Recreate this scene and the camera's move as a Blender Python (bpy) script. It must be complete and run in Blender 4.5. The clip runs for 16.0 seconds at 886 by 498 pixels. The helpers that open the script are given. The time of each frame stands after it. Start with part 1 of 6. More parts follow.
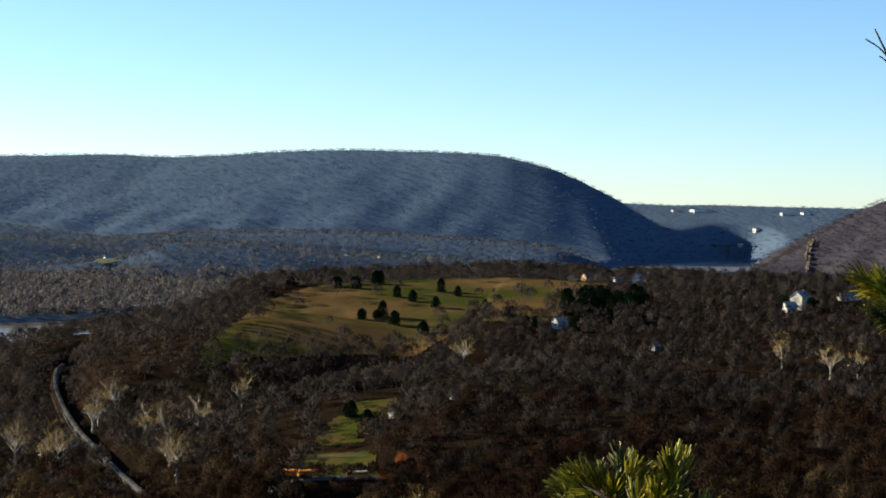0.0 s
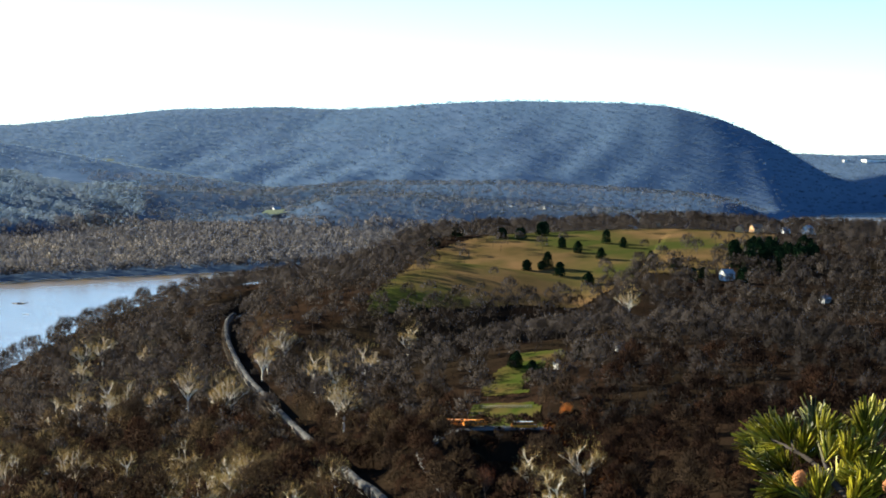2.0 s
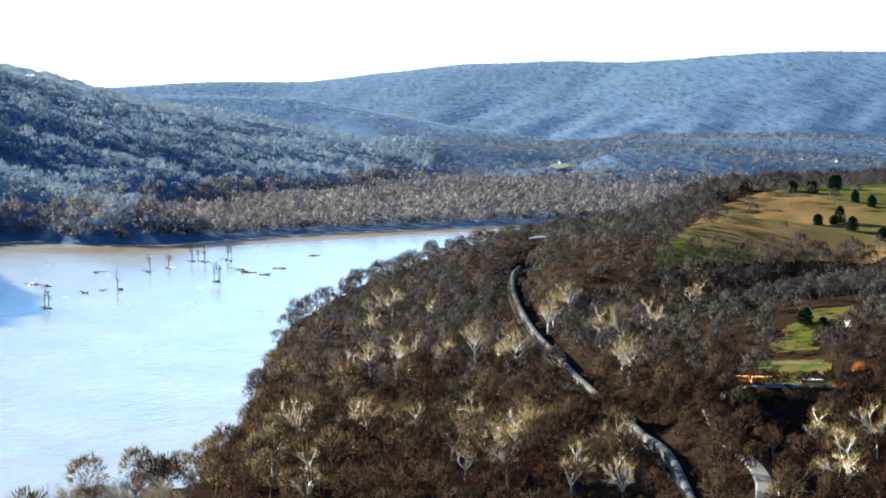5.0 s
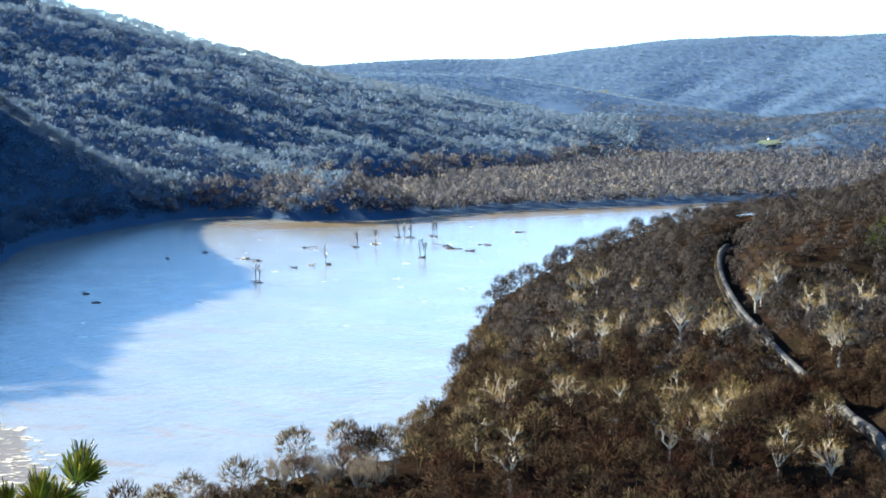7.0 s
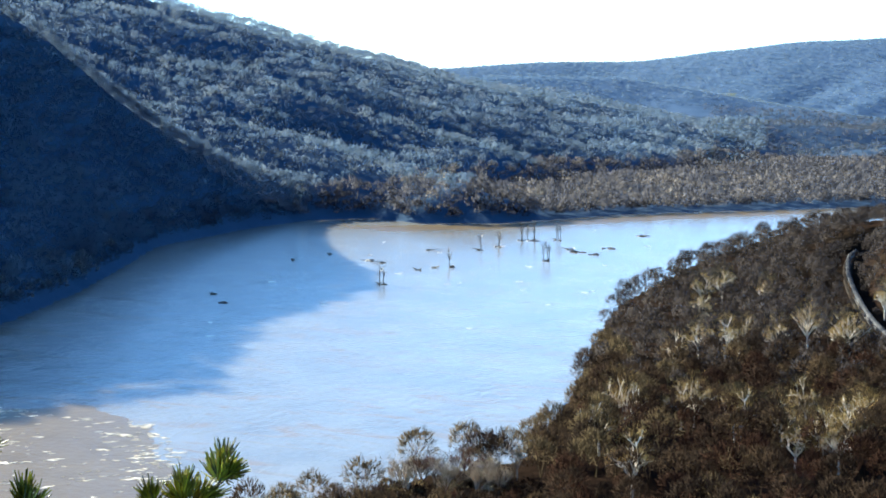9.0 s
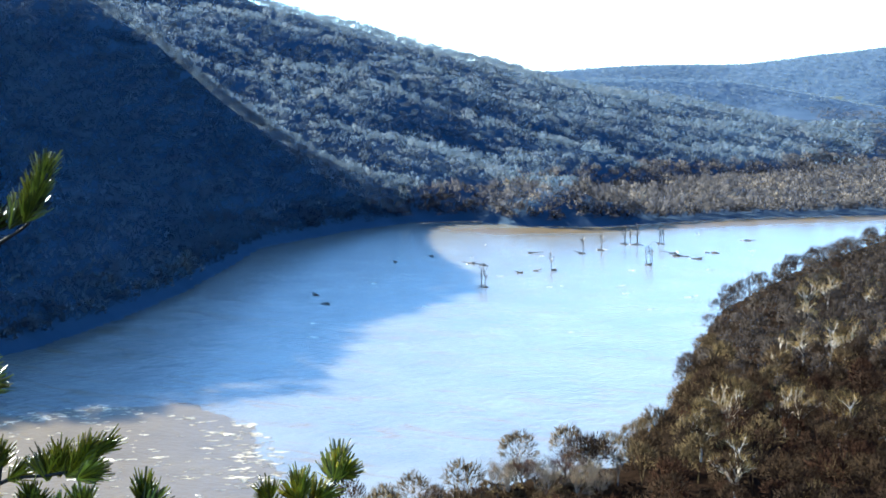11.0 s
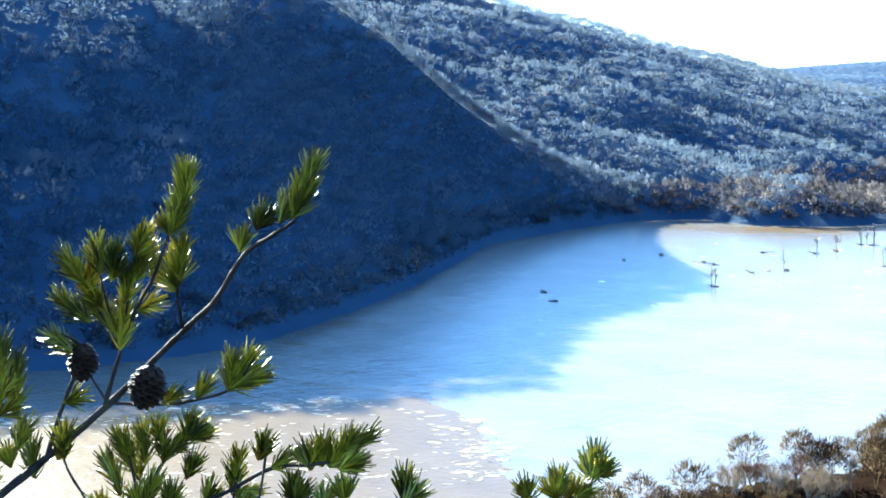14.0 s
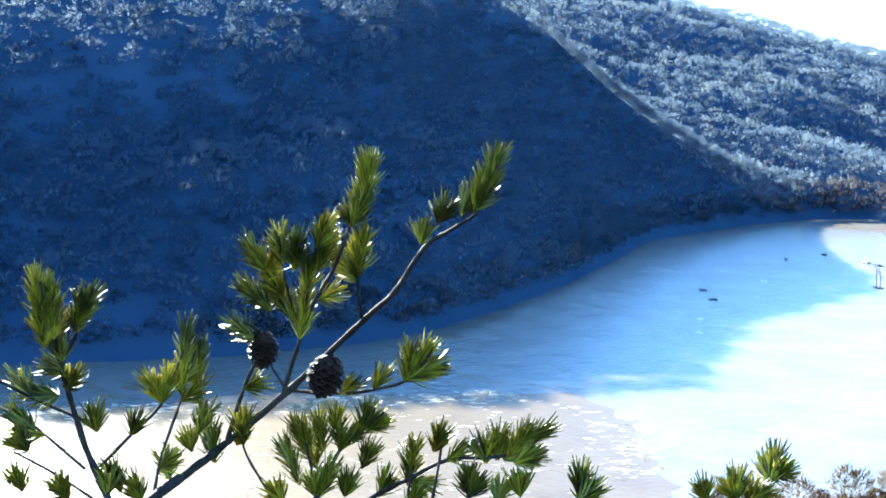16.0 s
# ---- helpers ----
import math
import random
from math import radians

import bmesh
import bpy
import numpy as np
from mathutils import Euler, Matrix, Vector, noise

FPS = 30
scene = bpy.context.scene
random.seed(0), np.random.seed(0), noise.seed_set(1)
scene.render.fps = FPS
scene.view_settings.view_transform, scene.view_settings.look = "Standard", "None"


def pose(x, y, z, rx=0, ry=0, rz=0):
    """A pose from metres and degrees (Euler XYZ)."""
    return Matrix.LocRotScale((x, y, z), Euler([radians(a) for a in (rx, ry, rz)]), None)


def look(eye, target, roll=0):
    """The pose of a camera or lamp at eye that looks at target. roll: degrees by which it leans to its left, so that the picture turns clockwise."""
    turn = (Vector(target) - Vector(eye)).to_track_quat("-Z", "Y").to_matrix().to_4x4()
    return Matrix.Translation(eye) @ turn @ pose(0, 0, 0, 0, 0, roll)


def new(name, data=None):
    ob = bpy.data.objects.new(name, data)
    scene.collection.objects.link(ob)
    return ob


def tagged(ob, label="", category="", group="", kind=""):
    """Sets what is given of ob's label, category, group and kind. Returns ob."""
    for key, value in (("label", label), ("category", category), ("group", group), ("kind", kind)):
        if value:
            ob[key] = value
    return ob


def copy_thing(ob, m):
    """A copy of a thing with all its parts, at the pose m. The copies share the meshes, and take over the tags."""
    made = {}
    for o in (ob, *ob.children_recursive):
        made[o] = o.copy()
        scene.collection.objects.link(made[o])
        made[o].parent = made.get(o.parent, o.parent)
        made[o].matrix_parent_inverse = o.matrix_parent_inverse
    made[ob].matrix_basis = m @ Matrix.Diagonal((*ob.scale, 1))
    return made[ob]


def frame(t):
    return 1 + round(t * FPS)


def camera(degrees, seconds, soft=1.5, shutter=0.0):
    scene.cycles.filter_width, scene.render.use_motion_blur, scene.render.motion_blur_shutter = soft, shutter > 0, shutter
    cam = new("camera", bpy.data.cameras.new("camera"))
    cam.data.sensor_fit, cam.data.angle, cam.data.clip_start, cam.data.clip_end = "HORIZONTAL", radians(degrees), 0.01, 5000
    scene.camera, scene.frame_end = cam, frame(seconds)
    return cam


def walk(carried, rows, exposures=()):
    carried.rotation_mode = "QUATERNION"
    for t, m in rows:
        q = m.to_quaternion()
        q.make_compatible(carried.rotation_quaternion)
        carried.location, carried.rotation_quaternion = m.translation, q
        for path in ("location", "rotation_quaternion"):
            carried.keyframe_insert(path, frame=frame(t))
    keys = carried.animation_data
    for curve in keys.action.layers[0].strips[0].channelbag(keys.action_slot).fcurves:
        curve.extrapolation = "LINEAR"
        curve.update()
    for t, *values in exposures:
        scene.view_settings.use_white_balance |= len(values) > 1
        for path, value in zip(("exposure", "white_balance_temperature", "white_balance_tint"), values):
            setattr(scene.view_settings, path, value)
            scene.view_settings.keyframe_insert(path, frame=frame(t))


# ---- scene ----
cam = camera(30.0, 16.0, soft=1.8)
EYE, ARM = 140.0, 0.31
# seconds, turn to the left, pitch, lean to the right (degrees)
ROWS = [
    (0.0, 0.0, -1.68, -1.30), (0.5, 1.34, -2.16, -1.28), (1.0, 2.71, -2.64, -1.25), (1.5, 4.16, -3.09, -1.16),
    (2.0, 5.68, -3.49, -1.07), (2.5, 7.26, -3.87, -1.02), (3.0, 8.92, -4.20, -0.93), (5.5, 17.32, -5.48, -0.38),
    (6.0, 19.16, -5.73, -0.25), (6.5, 20.99, -5.96, -0.17), (7.0, 22.67, -6.07, -0.13), (7.5, 24.07, -6.08, -0.12),
    (8.0, 25.22, -6.04, -0.11), (8.5, 26.12, -6.01, -0.12), (9.0, 26.97, -5.98, -0.14), (11.5, 31.69, -5.88, -0.17),
    (12.0, 33.03, -5.88, -0.16), (12.5, 34.40, -5.93, -0.16), (13.0, 35.76, -5.96, -0.10), (13.5, 37.09, -5.97, -0.02),
    (14.0, 38.47, -6.00, 0.00), (14.5, 39.84, -6.04, 0.02), (15.0, 41.24, -6.06, 0.0), (15.5, 42.61, -6.12, -0.22),
    (16.0, 43.98, -6.22, -0.48),
]
EXPOSURES = [(0.0, 1.6, 5850, 5), (1.0, 2.4, 5700, 3), (3.0, 2.55, 5330, 2), (5.5, 3.3, 5250, 2), (9.0, 2.95, 4950, 1), (12.5, 3.5, 4900, 1), (16.0, 3.95, 4850, 1)]
walk(cam, [(t, pose(-ARM * math.sin(radians(a)), ARM * math.cos(radians(a)) - ARM, EYE, 90 + p, 0, a) @ pose(0, 0, 0, 0, 0, -l)) for t, a, p, l in ROWS], EXPOSURES)

# ---- light ----
SUN_BEARING, SUN_HEIGHT = 66.0, 19.9       # degrees left of straight ahead, degrees above the horizon
world = bpy.data.worlds.new("sky")
scene.world = world
world.use_nodes = True
sky = world.node_tree.nodes.new("ShaderNodeTexSky")
sky.sky_type, sky.sun_disc = "NISHITA", False
sky.sun_elevation, sky.sun_rotation = radians(SUN_HEIGHT), radians(-SUN_BEARING)
sky.altitude, sky.air_density, sky.dust_density, sky.ozone_density = 200, 0.8, 0.1, 3.0
world.node_tree.nodes["Background"].inputs["Strength"].default_value = 0.056
world.node_tree.links.new(sky.outputs["Color"], world.node_tree.nodes["Background"].inputs["Color"])
sun_data = bpy.data.lights.new("sun", "SUN")
sun_data.energy, sun_data.angle, sun_data.color = 5.0, radians(0.5), (1.0, 0.82, 0.58)
SUN_WAY = Vector((-math.sin(radians(SUN_BEARING)) * math.cos(radians(SUN_HEIGHT)), math.cos(radians(SUN_BEARING)) * math.cos(radians(SUN_HEIGHT)), math.sin(radians(SUN_HEIGHT))))
sun = new("sun", sun_data)
sun.matrix_world = look(SUN_WAY * 1000, (0, 0, 0))


# ---- materials ----
def material(name, colours, scale=1.0, rough=0.9, bump=0.0, bump_scale=8.0, detail=6.0, spec=0.2, tint=0.0, metal=0.0, stain=None, stain_scale=0.15, translucent=0.0):
    """A surface of two colours mixed by fine noise, with a coarse stain, relief, and a tint that differs from piece to piece."""
    m = bpy.data.materials.new(name)
    m.use_nodes = True
    n, l = m.node_tree.nodes, m.node_tree.links
    b = n["Principled BSDF"]
    b.inputs["Roughness"].default_value, b.inputs["Specular IOR Level"].default_value, b.inputs["Metallic"].default_value = rough, spec, metal
    co = n.new("ShaderNodeTexCoord")
    fine = n.new("ShaderNodeTexNoise")
    fine.inputs["Scale"].default_value, fine.inputs["Detail"].default_value = scale, detail
    l.new(co.outputs["Object"], fine.inputs["Vector"])
    ramp = n.new("ShaderNodeValToRGB")
    for e, (at, c) in zip(ramp.color_ramp.elements, ((0.34, colours[0]), (0.66, colours[1]))):
        e.position, e.color = at, (*c, 1)
    l.new(fine.outputs["Fac"], ramp.inputs["Fac"])
    out = ramp.outputs["Color"]
    if stain:
        coarse = n.new("ShaderNodeTexNoise")
        coarse.inputs["Scale"].default_value, coarse.inputs["Detail"].default_value = stain_scale, 4
        l.new(co.outputs["Object"], coarse.inputs["Vector"])
        cut = n.new("ShaderNodeMapRange")
        cut.inputs["From Min"].default_value, cut.inputs["From Max"].default_value = 0.42, 0.64
        l.new(coarse.outputs["Fac"], cut.inputs["Value"])
        mix = n.new("ShaderNodeMixRGB")
        mix.inputs["Color2"].default_value = (*stain, 1)
        l.new(cut.outputs["Result"], mix.inputs["Fac"])
        l.new(out, mix.inputs["Color1"])
        out = mix.outputs["Color"]
    if tint:
        at = n.new("ShaderNodeAttribute")
        at.attribute_name = "tint"
        rng = n.new("ShaderNodeMapRange")
        rng.inputs["To Min"].default_value, rng.inputs["To Max"].default_value = 1 - tint, 1 + tint
        l.new(at.outputs["Fac"], rng.inputs["Value"])
        mul = n.new("ShaderNodeMixRGB")
        mul.blend_type = "MULTIPLY"
        mul.inputs["Fac"].default_value = 1
        l.new(out, mul.inputs["Color1"])
        l.new(rng.outputs["Result"], mul.inputs["Color2"])
        out = mul.outputs["Color"]
    l.new(out, b.inputs["Base Color"])
    if bump:
        relief = n.new("ShaderNodeTexNoise")
        relief.inputs["Scale"].default_value, relief.inputs["Detail"].default_value = bump_scale, 6
        l.new(co.outputs["Object"], relief.inputs["Vector"])
        bn = n.new("ShaderNodeBump")
        bn.inputs["Strength"].default_value, bn.inputs["Distance"].default_value = 0.8, bump
        l.new(relief.outputs["Fac"], bn.inputs["Height"])
        l.new(bn.outputs["Normal"], b.inputs["Normal"])
    if translucent:
        tr = n.new("ShaderNodeBsdfTranslucent")
        l.new(out, tr.inputs["Color"])
        add = n.new("ShaderNodeMixShader")
        add.inputs["Fac"].default_value = translucent
        l.new(b.outputs["BSDF"], add.inputs[1])
        l.new(tr.outputs["BSDF"], add.inputs[2])
        l.new(add.outputs["Shader"], n["Material Output"].inputs["Surface"])
    return m


def woods_material(name, stops, scale=0.02, thin=0.0, glow=0.5):
    """Fine bare twigs, whose colour runs through several tones, hazed ones too, from tree to tree."""
    m = bpy.data.materials.new(name)
    m.use_nodes = True
    n, l = m.node_tree.nodes, m.node_tree.links
    b = n["Principled BSDF"]
    b.inputs["Roughness"].default_value, b.inputs["Specular IOR Level"].default_value = 1.0, 0.0
    at = n.new("ShaderNodeAttribute")
    at.attribute_name = "tint"
    ramp = n.new("ShaderNodeValToRGB")
    while len(ramp.color_ramp.elements) < len(stops):
        ramp.color_ramp.elements.new(0.5)
    for i, (e, c) in enumerate(zip(ramp.color_ramp.elements, stops)):
        e.position, e.color = i / (len(stops) - 1), (*c, 1)
    l.new(at.outputs["Fac"], ramp.inputs["Fac"])
    co, grain = n.new("ShaderNodeTexCoord"), n.new("ShaderNodeTexNoise")
    grain.inputs["Scale"].default_value, grain.inputs["Detail"].default_value = scale * 20, 3
    l.new(co.outputs["Object"], grain.inputs["Vector"])
    rng = n.new("ShaderNodeMapRange")
    rng.inputs["To Min"].default_value, rng.inputs["To Max"].default_value = 0.75, 1.25
    l.new(grain.outputs["Fac"], rng.inputs["Value"])
    mul = n.new("ShaderNodeMixRGB")
    mul.blend_type = "MULTIPLY"
    mul.inputs["Fac"].default_value = 1
    l.new(ramp.outputs["Color"], mul.inputs["Color1"])
    l.new(rng.outputs["Result"], mul.inputs["Color2"])
    l.new(mul.outputs["Color"], b.inputs["Base Color"])
    # thin twigs pass light on to their far side, and leave gaps
    through_light, both = n.new("ShaderNodeBsdfTranslucent"), n.new("ShaderNodeMixShader")
    both.inputs["Fac"].default_value = glow
    l.new(mul.outputs["Color"], through_light.inputs["Color"])
    l.new(b.outputs["BSDF"], both.inputs[1])
    l.new(through_light.outputs["BSDF"], both.inputs[2])
    out = both.outputs["Shader"]
    if thin:
        gaps, mix = n.new("ShaderNodeBsdfTransparent"), n.new("ShaderNodeMixShader")
        mix.inputs["Fac"].default_value = thin
        l.new(out, mix.inputs[1])
        l.new(gaps.outputs["BSDF"], mix.inputs[2])
        out = mix.outputs["Shader"]
    l.new(out, n["Material Output"].inputs["Surface"])
    return m


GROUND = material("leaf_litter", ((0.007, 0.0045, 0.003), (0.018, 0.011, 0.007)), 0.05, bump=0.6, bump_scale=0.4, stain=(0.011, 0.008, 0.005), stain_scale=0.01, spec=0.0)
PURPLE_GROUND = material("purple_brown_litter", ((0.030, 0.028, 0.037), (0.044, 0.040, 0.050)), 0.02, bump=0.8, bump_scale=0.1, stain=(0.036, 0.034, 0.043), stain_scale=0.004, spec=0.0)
# distance haze is put into this litter's base colour
HAZE_GROUND = material("far_haze_litter", ((0.052, 0.078, 0.12), (0.072, 0.10, 0.145)), 0.02, bump=0.8, bump_scale=0.1, stain=(0.06, 0.088, 0.13), stain_scale=0.004, spec=0.0)
TAN_BARK = material("tan_bark", ((0.26, 0.21, 0.15), (0.42, 0.35, 0.26)), 1.5, spec=0.0)
TAN_TWIGS = material("pale_tan_twigs", ((0.24, 0.18, 0.105), (0.38, 0.30, 0.18)), 0.3, spec=0.0)
# hillside litter coloured blue for the haze over it
FAR_GROUND = material("hillside_haze_litter", ((0.032, 0.050, 0.080), (0.046, 0.067, 0.10)), 0.02, bump=0.8, bump_scale=0.1, stain=(0.04, 0.058, 0.09), stain_scale=0.004, spec=0.0)
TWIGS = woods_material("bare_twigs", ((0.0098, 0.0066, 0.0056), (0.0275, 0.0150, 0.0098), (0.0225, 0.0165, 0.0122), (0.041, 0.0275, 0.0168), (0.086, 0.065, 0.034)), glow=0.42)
GREY_TWIGS = woods_material("grey_brown_twigs", ((0.020, 0.0175, 0.017), (0.033, 0.028, 0.027), (0.044, 0.038, 0.036), (0.062, 0.053, 0.048)), thin=0.35, glow=0.4)
BRUSH_TWIGS = woods_material("orange_brush", ((0.049, 0.021, 0.007), (0.105, 0.0406, 0.0112), (0.154, 0.0735, 0.021)), glow=0.25)
RED_TWIGS = material("reddish_twigs", ((0.10, 0.04, 0.02), (0.14, 0.062, 0.032)), 0.05, tint=0.3, spec=0.0)
# bluish haze is put into the hill twigs' own colour
HILL_TWIGS = woods_material("hill_haze_woods", ((0.09, 0.133, 0.195), (0.11, 0.152, 0.21), (0.138, 0.177, 0.23), (0.18, 0.21, 0.245)), thin=0.42)
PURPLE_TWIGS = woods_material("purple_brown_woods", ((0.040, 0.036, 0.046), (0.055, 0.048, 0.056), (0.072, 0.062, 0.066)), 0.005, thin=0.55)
# the next three carry haze in their base colour, palest on the farthest ridge
FARTHEST_TWIGS = woods_material("farthest_haze_woods", ((0.11, 0.155, 0.21), (0.13, 0.175, 0.23), (0.15, 0.19, 0.24)), 0.005, thin=0.6)
FAR_TWIGS = woods_material("far_haze_woods", ((0.068, 0.104, 0.165), (0.078, 0.114, 0.174), (0.092, 0.126, 0.18)), 0.005, thin=0.6)
PLAIN_TWIGS = woods_material("plain_haze_woods", ((0.042, 0.066, 0.105), (0.062, 0.082, 0.115), (0.09, 0.098, 0.118), (0.14, 0.135, 0.14)), 0.01, thin=0.5)
SHORE_TWIGS = woods_material("tan_twigs", ((0.056, 0.060, 0.076), (0.082, 0.081, 0.092), (0.118, 0.111, 0.113), (0.19, 0.168, 0.145)), thin=0.3)
PALE_BARK = material("sycamore_bark", ((0.58, 0.52, 0.40), (0.80, 0.75, 0.62)), 0.8, stain=(0.4, 0.33, 0.22), stain_scale=0.3, spec=0.0)
PALE_TWIGS = material("sycamore_twigs", ((0.24, 0.16, 0.05), (0.38, 0.27, 0.09)), 0.2, spec=0.0)
BROWN_BARK = material("brown_bark", ((0.07, 0.05, 0.035), (0.16, 0.115, 0.08)), 1.5, bump=0.03, bump_scale=6, spec=0.0)
EVERGREEN = material("evergreen_sprays", ((0.005, 0.012, 0.006), (0.013, 0.026, 0.010)), 0.6, rough=0.9, spec=0.0)
PASTURE = material("winter_grass", ((0.050, 0.036, 0.013), (0.095, 0.058, 0.025)), 0.035, bump=0.15, bump_scale=1.5, stain=(0.030, 0.034, 0.008), stain_scale=0.012, spec=0.0)
LAWN_GREEN = material("green_lawn", ((0.022, 0.030, 0.005), (0.042, 0.046, 0.010)), 0.08, bump=0.06, bump_scale=3, stain=(0.05, 0.036, 0.012), stain_scale=0.04, spec=0.0)
HAY = material("hayfield", ((0.11, 0.11, 0.08), (0.17, 0.165, 0.12)), 0.02, stain=(0.08, 0.095, 0.06), stain_scale=0.006, spec=0.0)
FAR_GREEN = material("far_meadow", ((0.05, 0.07, 0.045), (0.085, 0.105, 0.065)), 0.02, stain=(0.11, 0.11, 0.08), stain_scale=0.008, spec=0.0)
FAR_FIELD_MATS = (HAY, FAR_GREEN, HAY, FAR_GREEN, HAY)
# tan colour stands in for sunlit muddy water that reflects no sky
TAN_WATER = material("tan_lit_water", ((0.074, 0.050, 0.017), (0.108, 0.076, 0.030)), 0.06, rough=0.3, spec=0.06, bump=0.25, bump_scale=0.3, stain=(0.086, 0.060, 0.026), stain_scale=0.03)
FOAM = material("river_foam", ((0.50, 0.41, 0.25), (0.72, 0.62, 0.44)), 0.6, rough=0.5)
BALLAST = material("ballast", ((0.018, 0.015, 0.012), (0.04, 0.034, 0.028)), 3.0, bump=0.05, bump_scale=8, stain=(0.022, 0.016, 0.011), stain_scale=0.1, spec=0.0)
STEEL = material("rail_steel", ((0.22, 0.19, 0.17), (0.35, 0.32, 0.3)), 4.0, rough=0.35, metal=0.9)
ASPHALT = material("pale_road", ((0.06, 0.06, 0.06), (0.10, 0.098, 0.095)), 1.5, rough=0.9, stain=(0.07, 0.065, 0.06), stain_scale=0.1, spec=0.05)
GALVANISED = material("galvanised_steel", ((0.20, 0.20, 0.20), (0.32, 0.32, 0.32)), 3.0, rough=0.6, metal=0.3)
DARK_STEEL = material("dark_steel", ((0.025, 0.022, 0.02), (0.06, 0.045, 0.035)), 3.0, rough=0.7)
# roof darkened in colour, as though the sun reached only the car sides
CAR_ROOF = material("weathered_shaded_roof", ((0.05, 0.05, 0.05), (0.10, 0.096, 0.09)), 0.6, rough=0.6, stain=(0.035, 0.03, 0.026), stain_scale=0.3, spec=0.0)
CAR_GREY = material("grey_car_paint", ((0.10, 0.10, 0.10), (0.18, 0.175, 0.165)), 0.5, rough=0.6, stain=(0.085, 0.06, 0.042), stain_scale=0.35, spec=0.0)
CAR_TAN = material("tan_car_paint", ((0.16, 0.115, 0.065), (0.24, 0.185, 0.11)), 0.5, rough=0.6, stain=(0.11, 0.065, 0.035), stain_scale=0.35, spec=0.0)
CAR_WHITE = material("white_car_paint", ((0.27, 0.26, 0.235), (0.37, 0.36, 0.33)), 0.5, rough=0.5, stain=(0.18, 0.145, 0.105), stain_scale=0.35, spec=0.0)
WHITE_PAINT = material("white_paint", ((0.52, 0.52, 0.50), (0.64, 0.63, 0.6)), 0.7, rough=0.6, stain=(0.46, 0.44, 0.4), stain_scale=0.2)
CREAM_PAINT = material("cream_paint", ((0.62, 0.56, 0.42), (0.74, 0.68, 0.53)), 0.7, rough=0.6, stain=(0.55, 0.5, 0.4), stain_scale=0.2)
TAN_PAINT = material("tan_siding", ((0.42, 0.24, 0.10), (0.55, 0.33, 0.15)), 0.7, rough=0.7, stain=(0.32, 0.2, 0.1), stain_scale=0.2)
DARK_PAINT = material("dark_door_paint", ((0.05, 0.04, 0.035), (0.09, 0.07, 0.05)), 2.0, rough=0.5)
GREY_PAINT = material("grey_siding", ((0.25, 0.25, 0.25), (0.36, 0.36, 0.35)), 0.7, rough=0.7, stain=(0.2, 0.2, 0.19), stain_scale=0.2)
GREY_ROOF = material("grey_shingles", ((0.16, 0.16, 0.17), (0.28, 0.28, 0.29)), 1.2, rough=0.8, bump=0.03)
BROWN_ROOF = material("brown_shingles", ((0.12, 0.07, 0.045), (0.2, 0.12, 0.08)), 1.2, rough=0.8, bump=0.03)
BRICK = material("chimney_brick", ((0.22, 0.09, 0.06), (0.34, 0.15, 0.1)), 3.0, bump=0.02)
STONE = material("pale_rock", ((0.09, 0.07, 0.055), (0.17, 0.135, 0.10)), 0.12, bump=0.8, bump_scale=0.4, stain=(0.06, 0.05, 0.04), stain_scale=0.05, spec=0.0)
PANE = material("window_glass", ((0.03, 0.035, 0.04), (0.05, 0.055, 0.06)), 0.5, rough=0.08, spec=0.6)
BUS_YELLOW = material("bus_yellow", ((0.76, 0.25, 0.012), (0.86, 0.32, 0.02)), 0.5, rough=0.4, spec=0.3, stain=(0.62, 0.2, 0.015), stain_scale=0.4)
WEATHERED = material("weathered_board", ((0.20, 0.18, 0.155), (0.30, 0.28, 0.25)), 2.0, bump=0.02, spec=0.0)
ORANGE_LEAVES = material("orange_leaves", ((0.42, 0.13, 0.02), (0.6, 0.24, 0.05)), 0.6, translucent=0.35)
MUD = material("wet_mud", ((0.03, 0.021, 0.015), (0.07, 0.05, 0.035)), 0.8, rough=0.5, bump=0.1, bump_scale=2)
NEEDLES = material("pine_needles", ((0.032, 0.040, 0.002), (0.31, 0.265, 0.011)), 14.0, rough=0.45, spec=0.25, tint=0.8, translucent=0.28)
PINE_BARK = material("pine_bark", ((0.010, 0.007, 0.005), (0.03, 0.023, 0.018)), 60.0, rough=0.8, spec=0.05, bump=0.002, bump_scale=120, stain=(0.045, 0.037, 0.03), stain_scale=14)
# cone scales in two tones: near black as if backlit, red as if sunlit
CONE_BACKLIT = material("cone_scales", ((0.010, 0.006, 0.004), (0.03, 0.018, 0.011)), 60.0, rough=0.6, spec=0.05)
CONE_RED = material("cone_scales_sunlit", ((0.30, 0.11, 0.035), (0.48, 0.2, 0.07)), 60.0, rough=0.55)


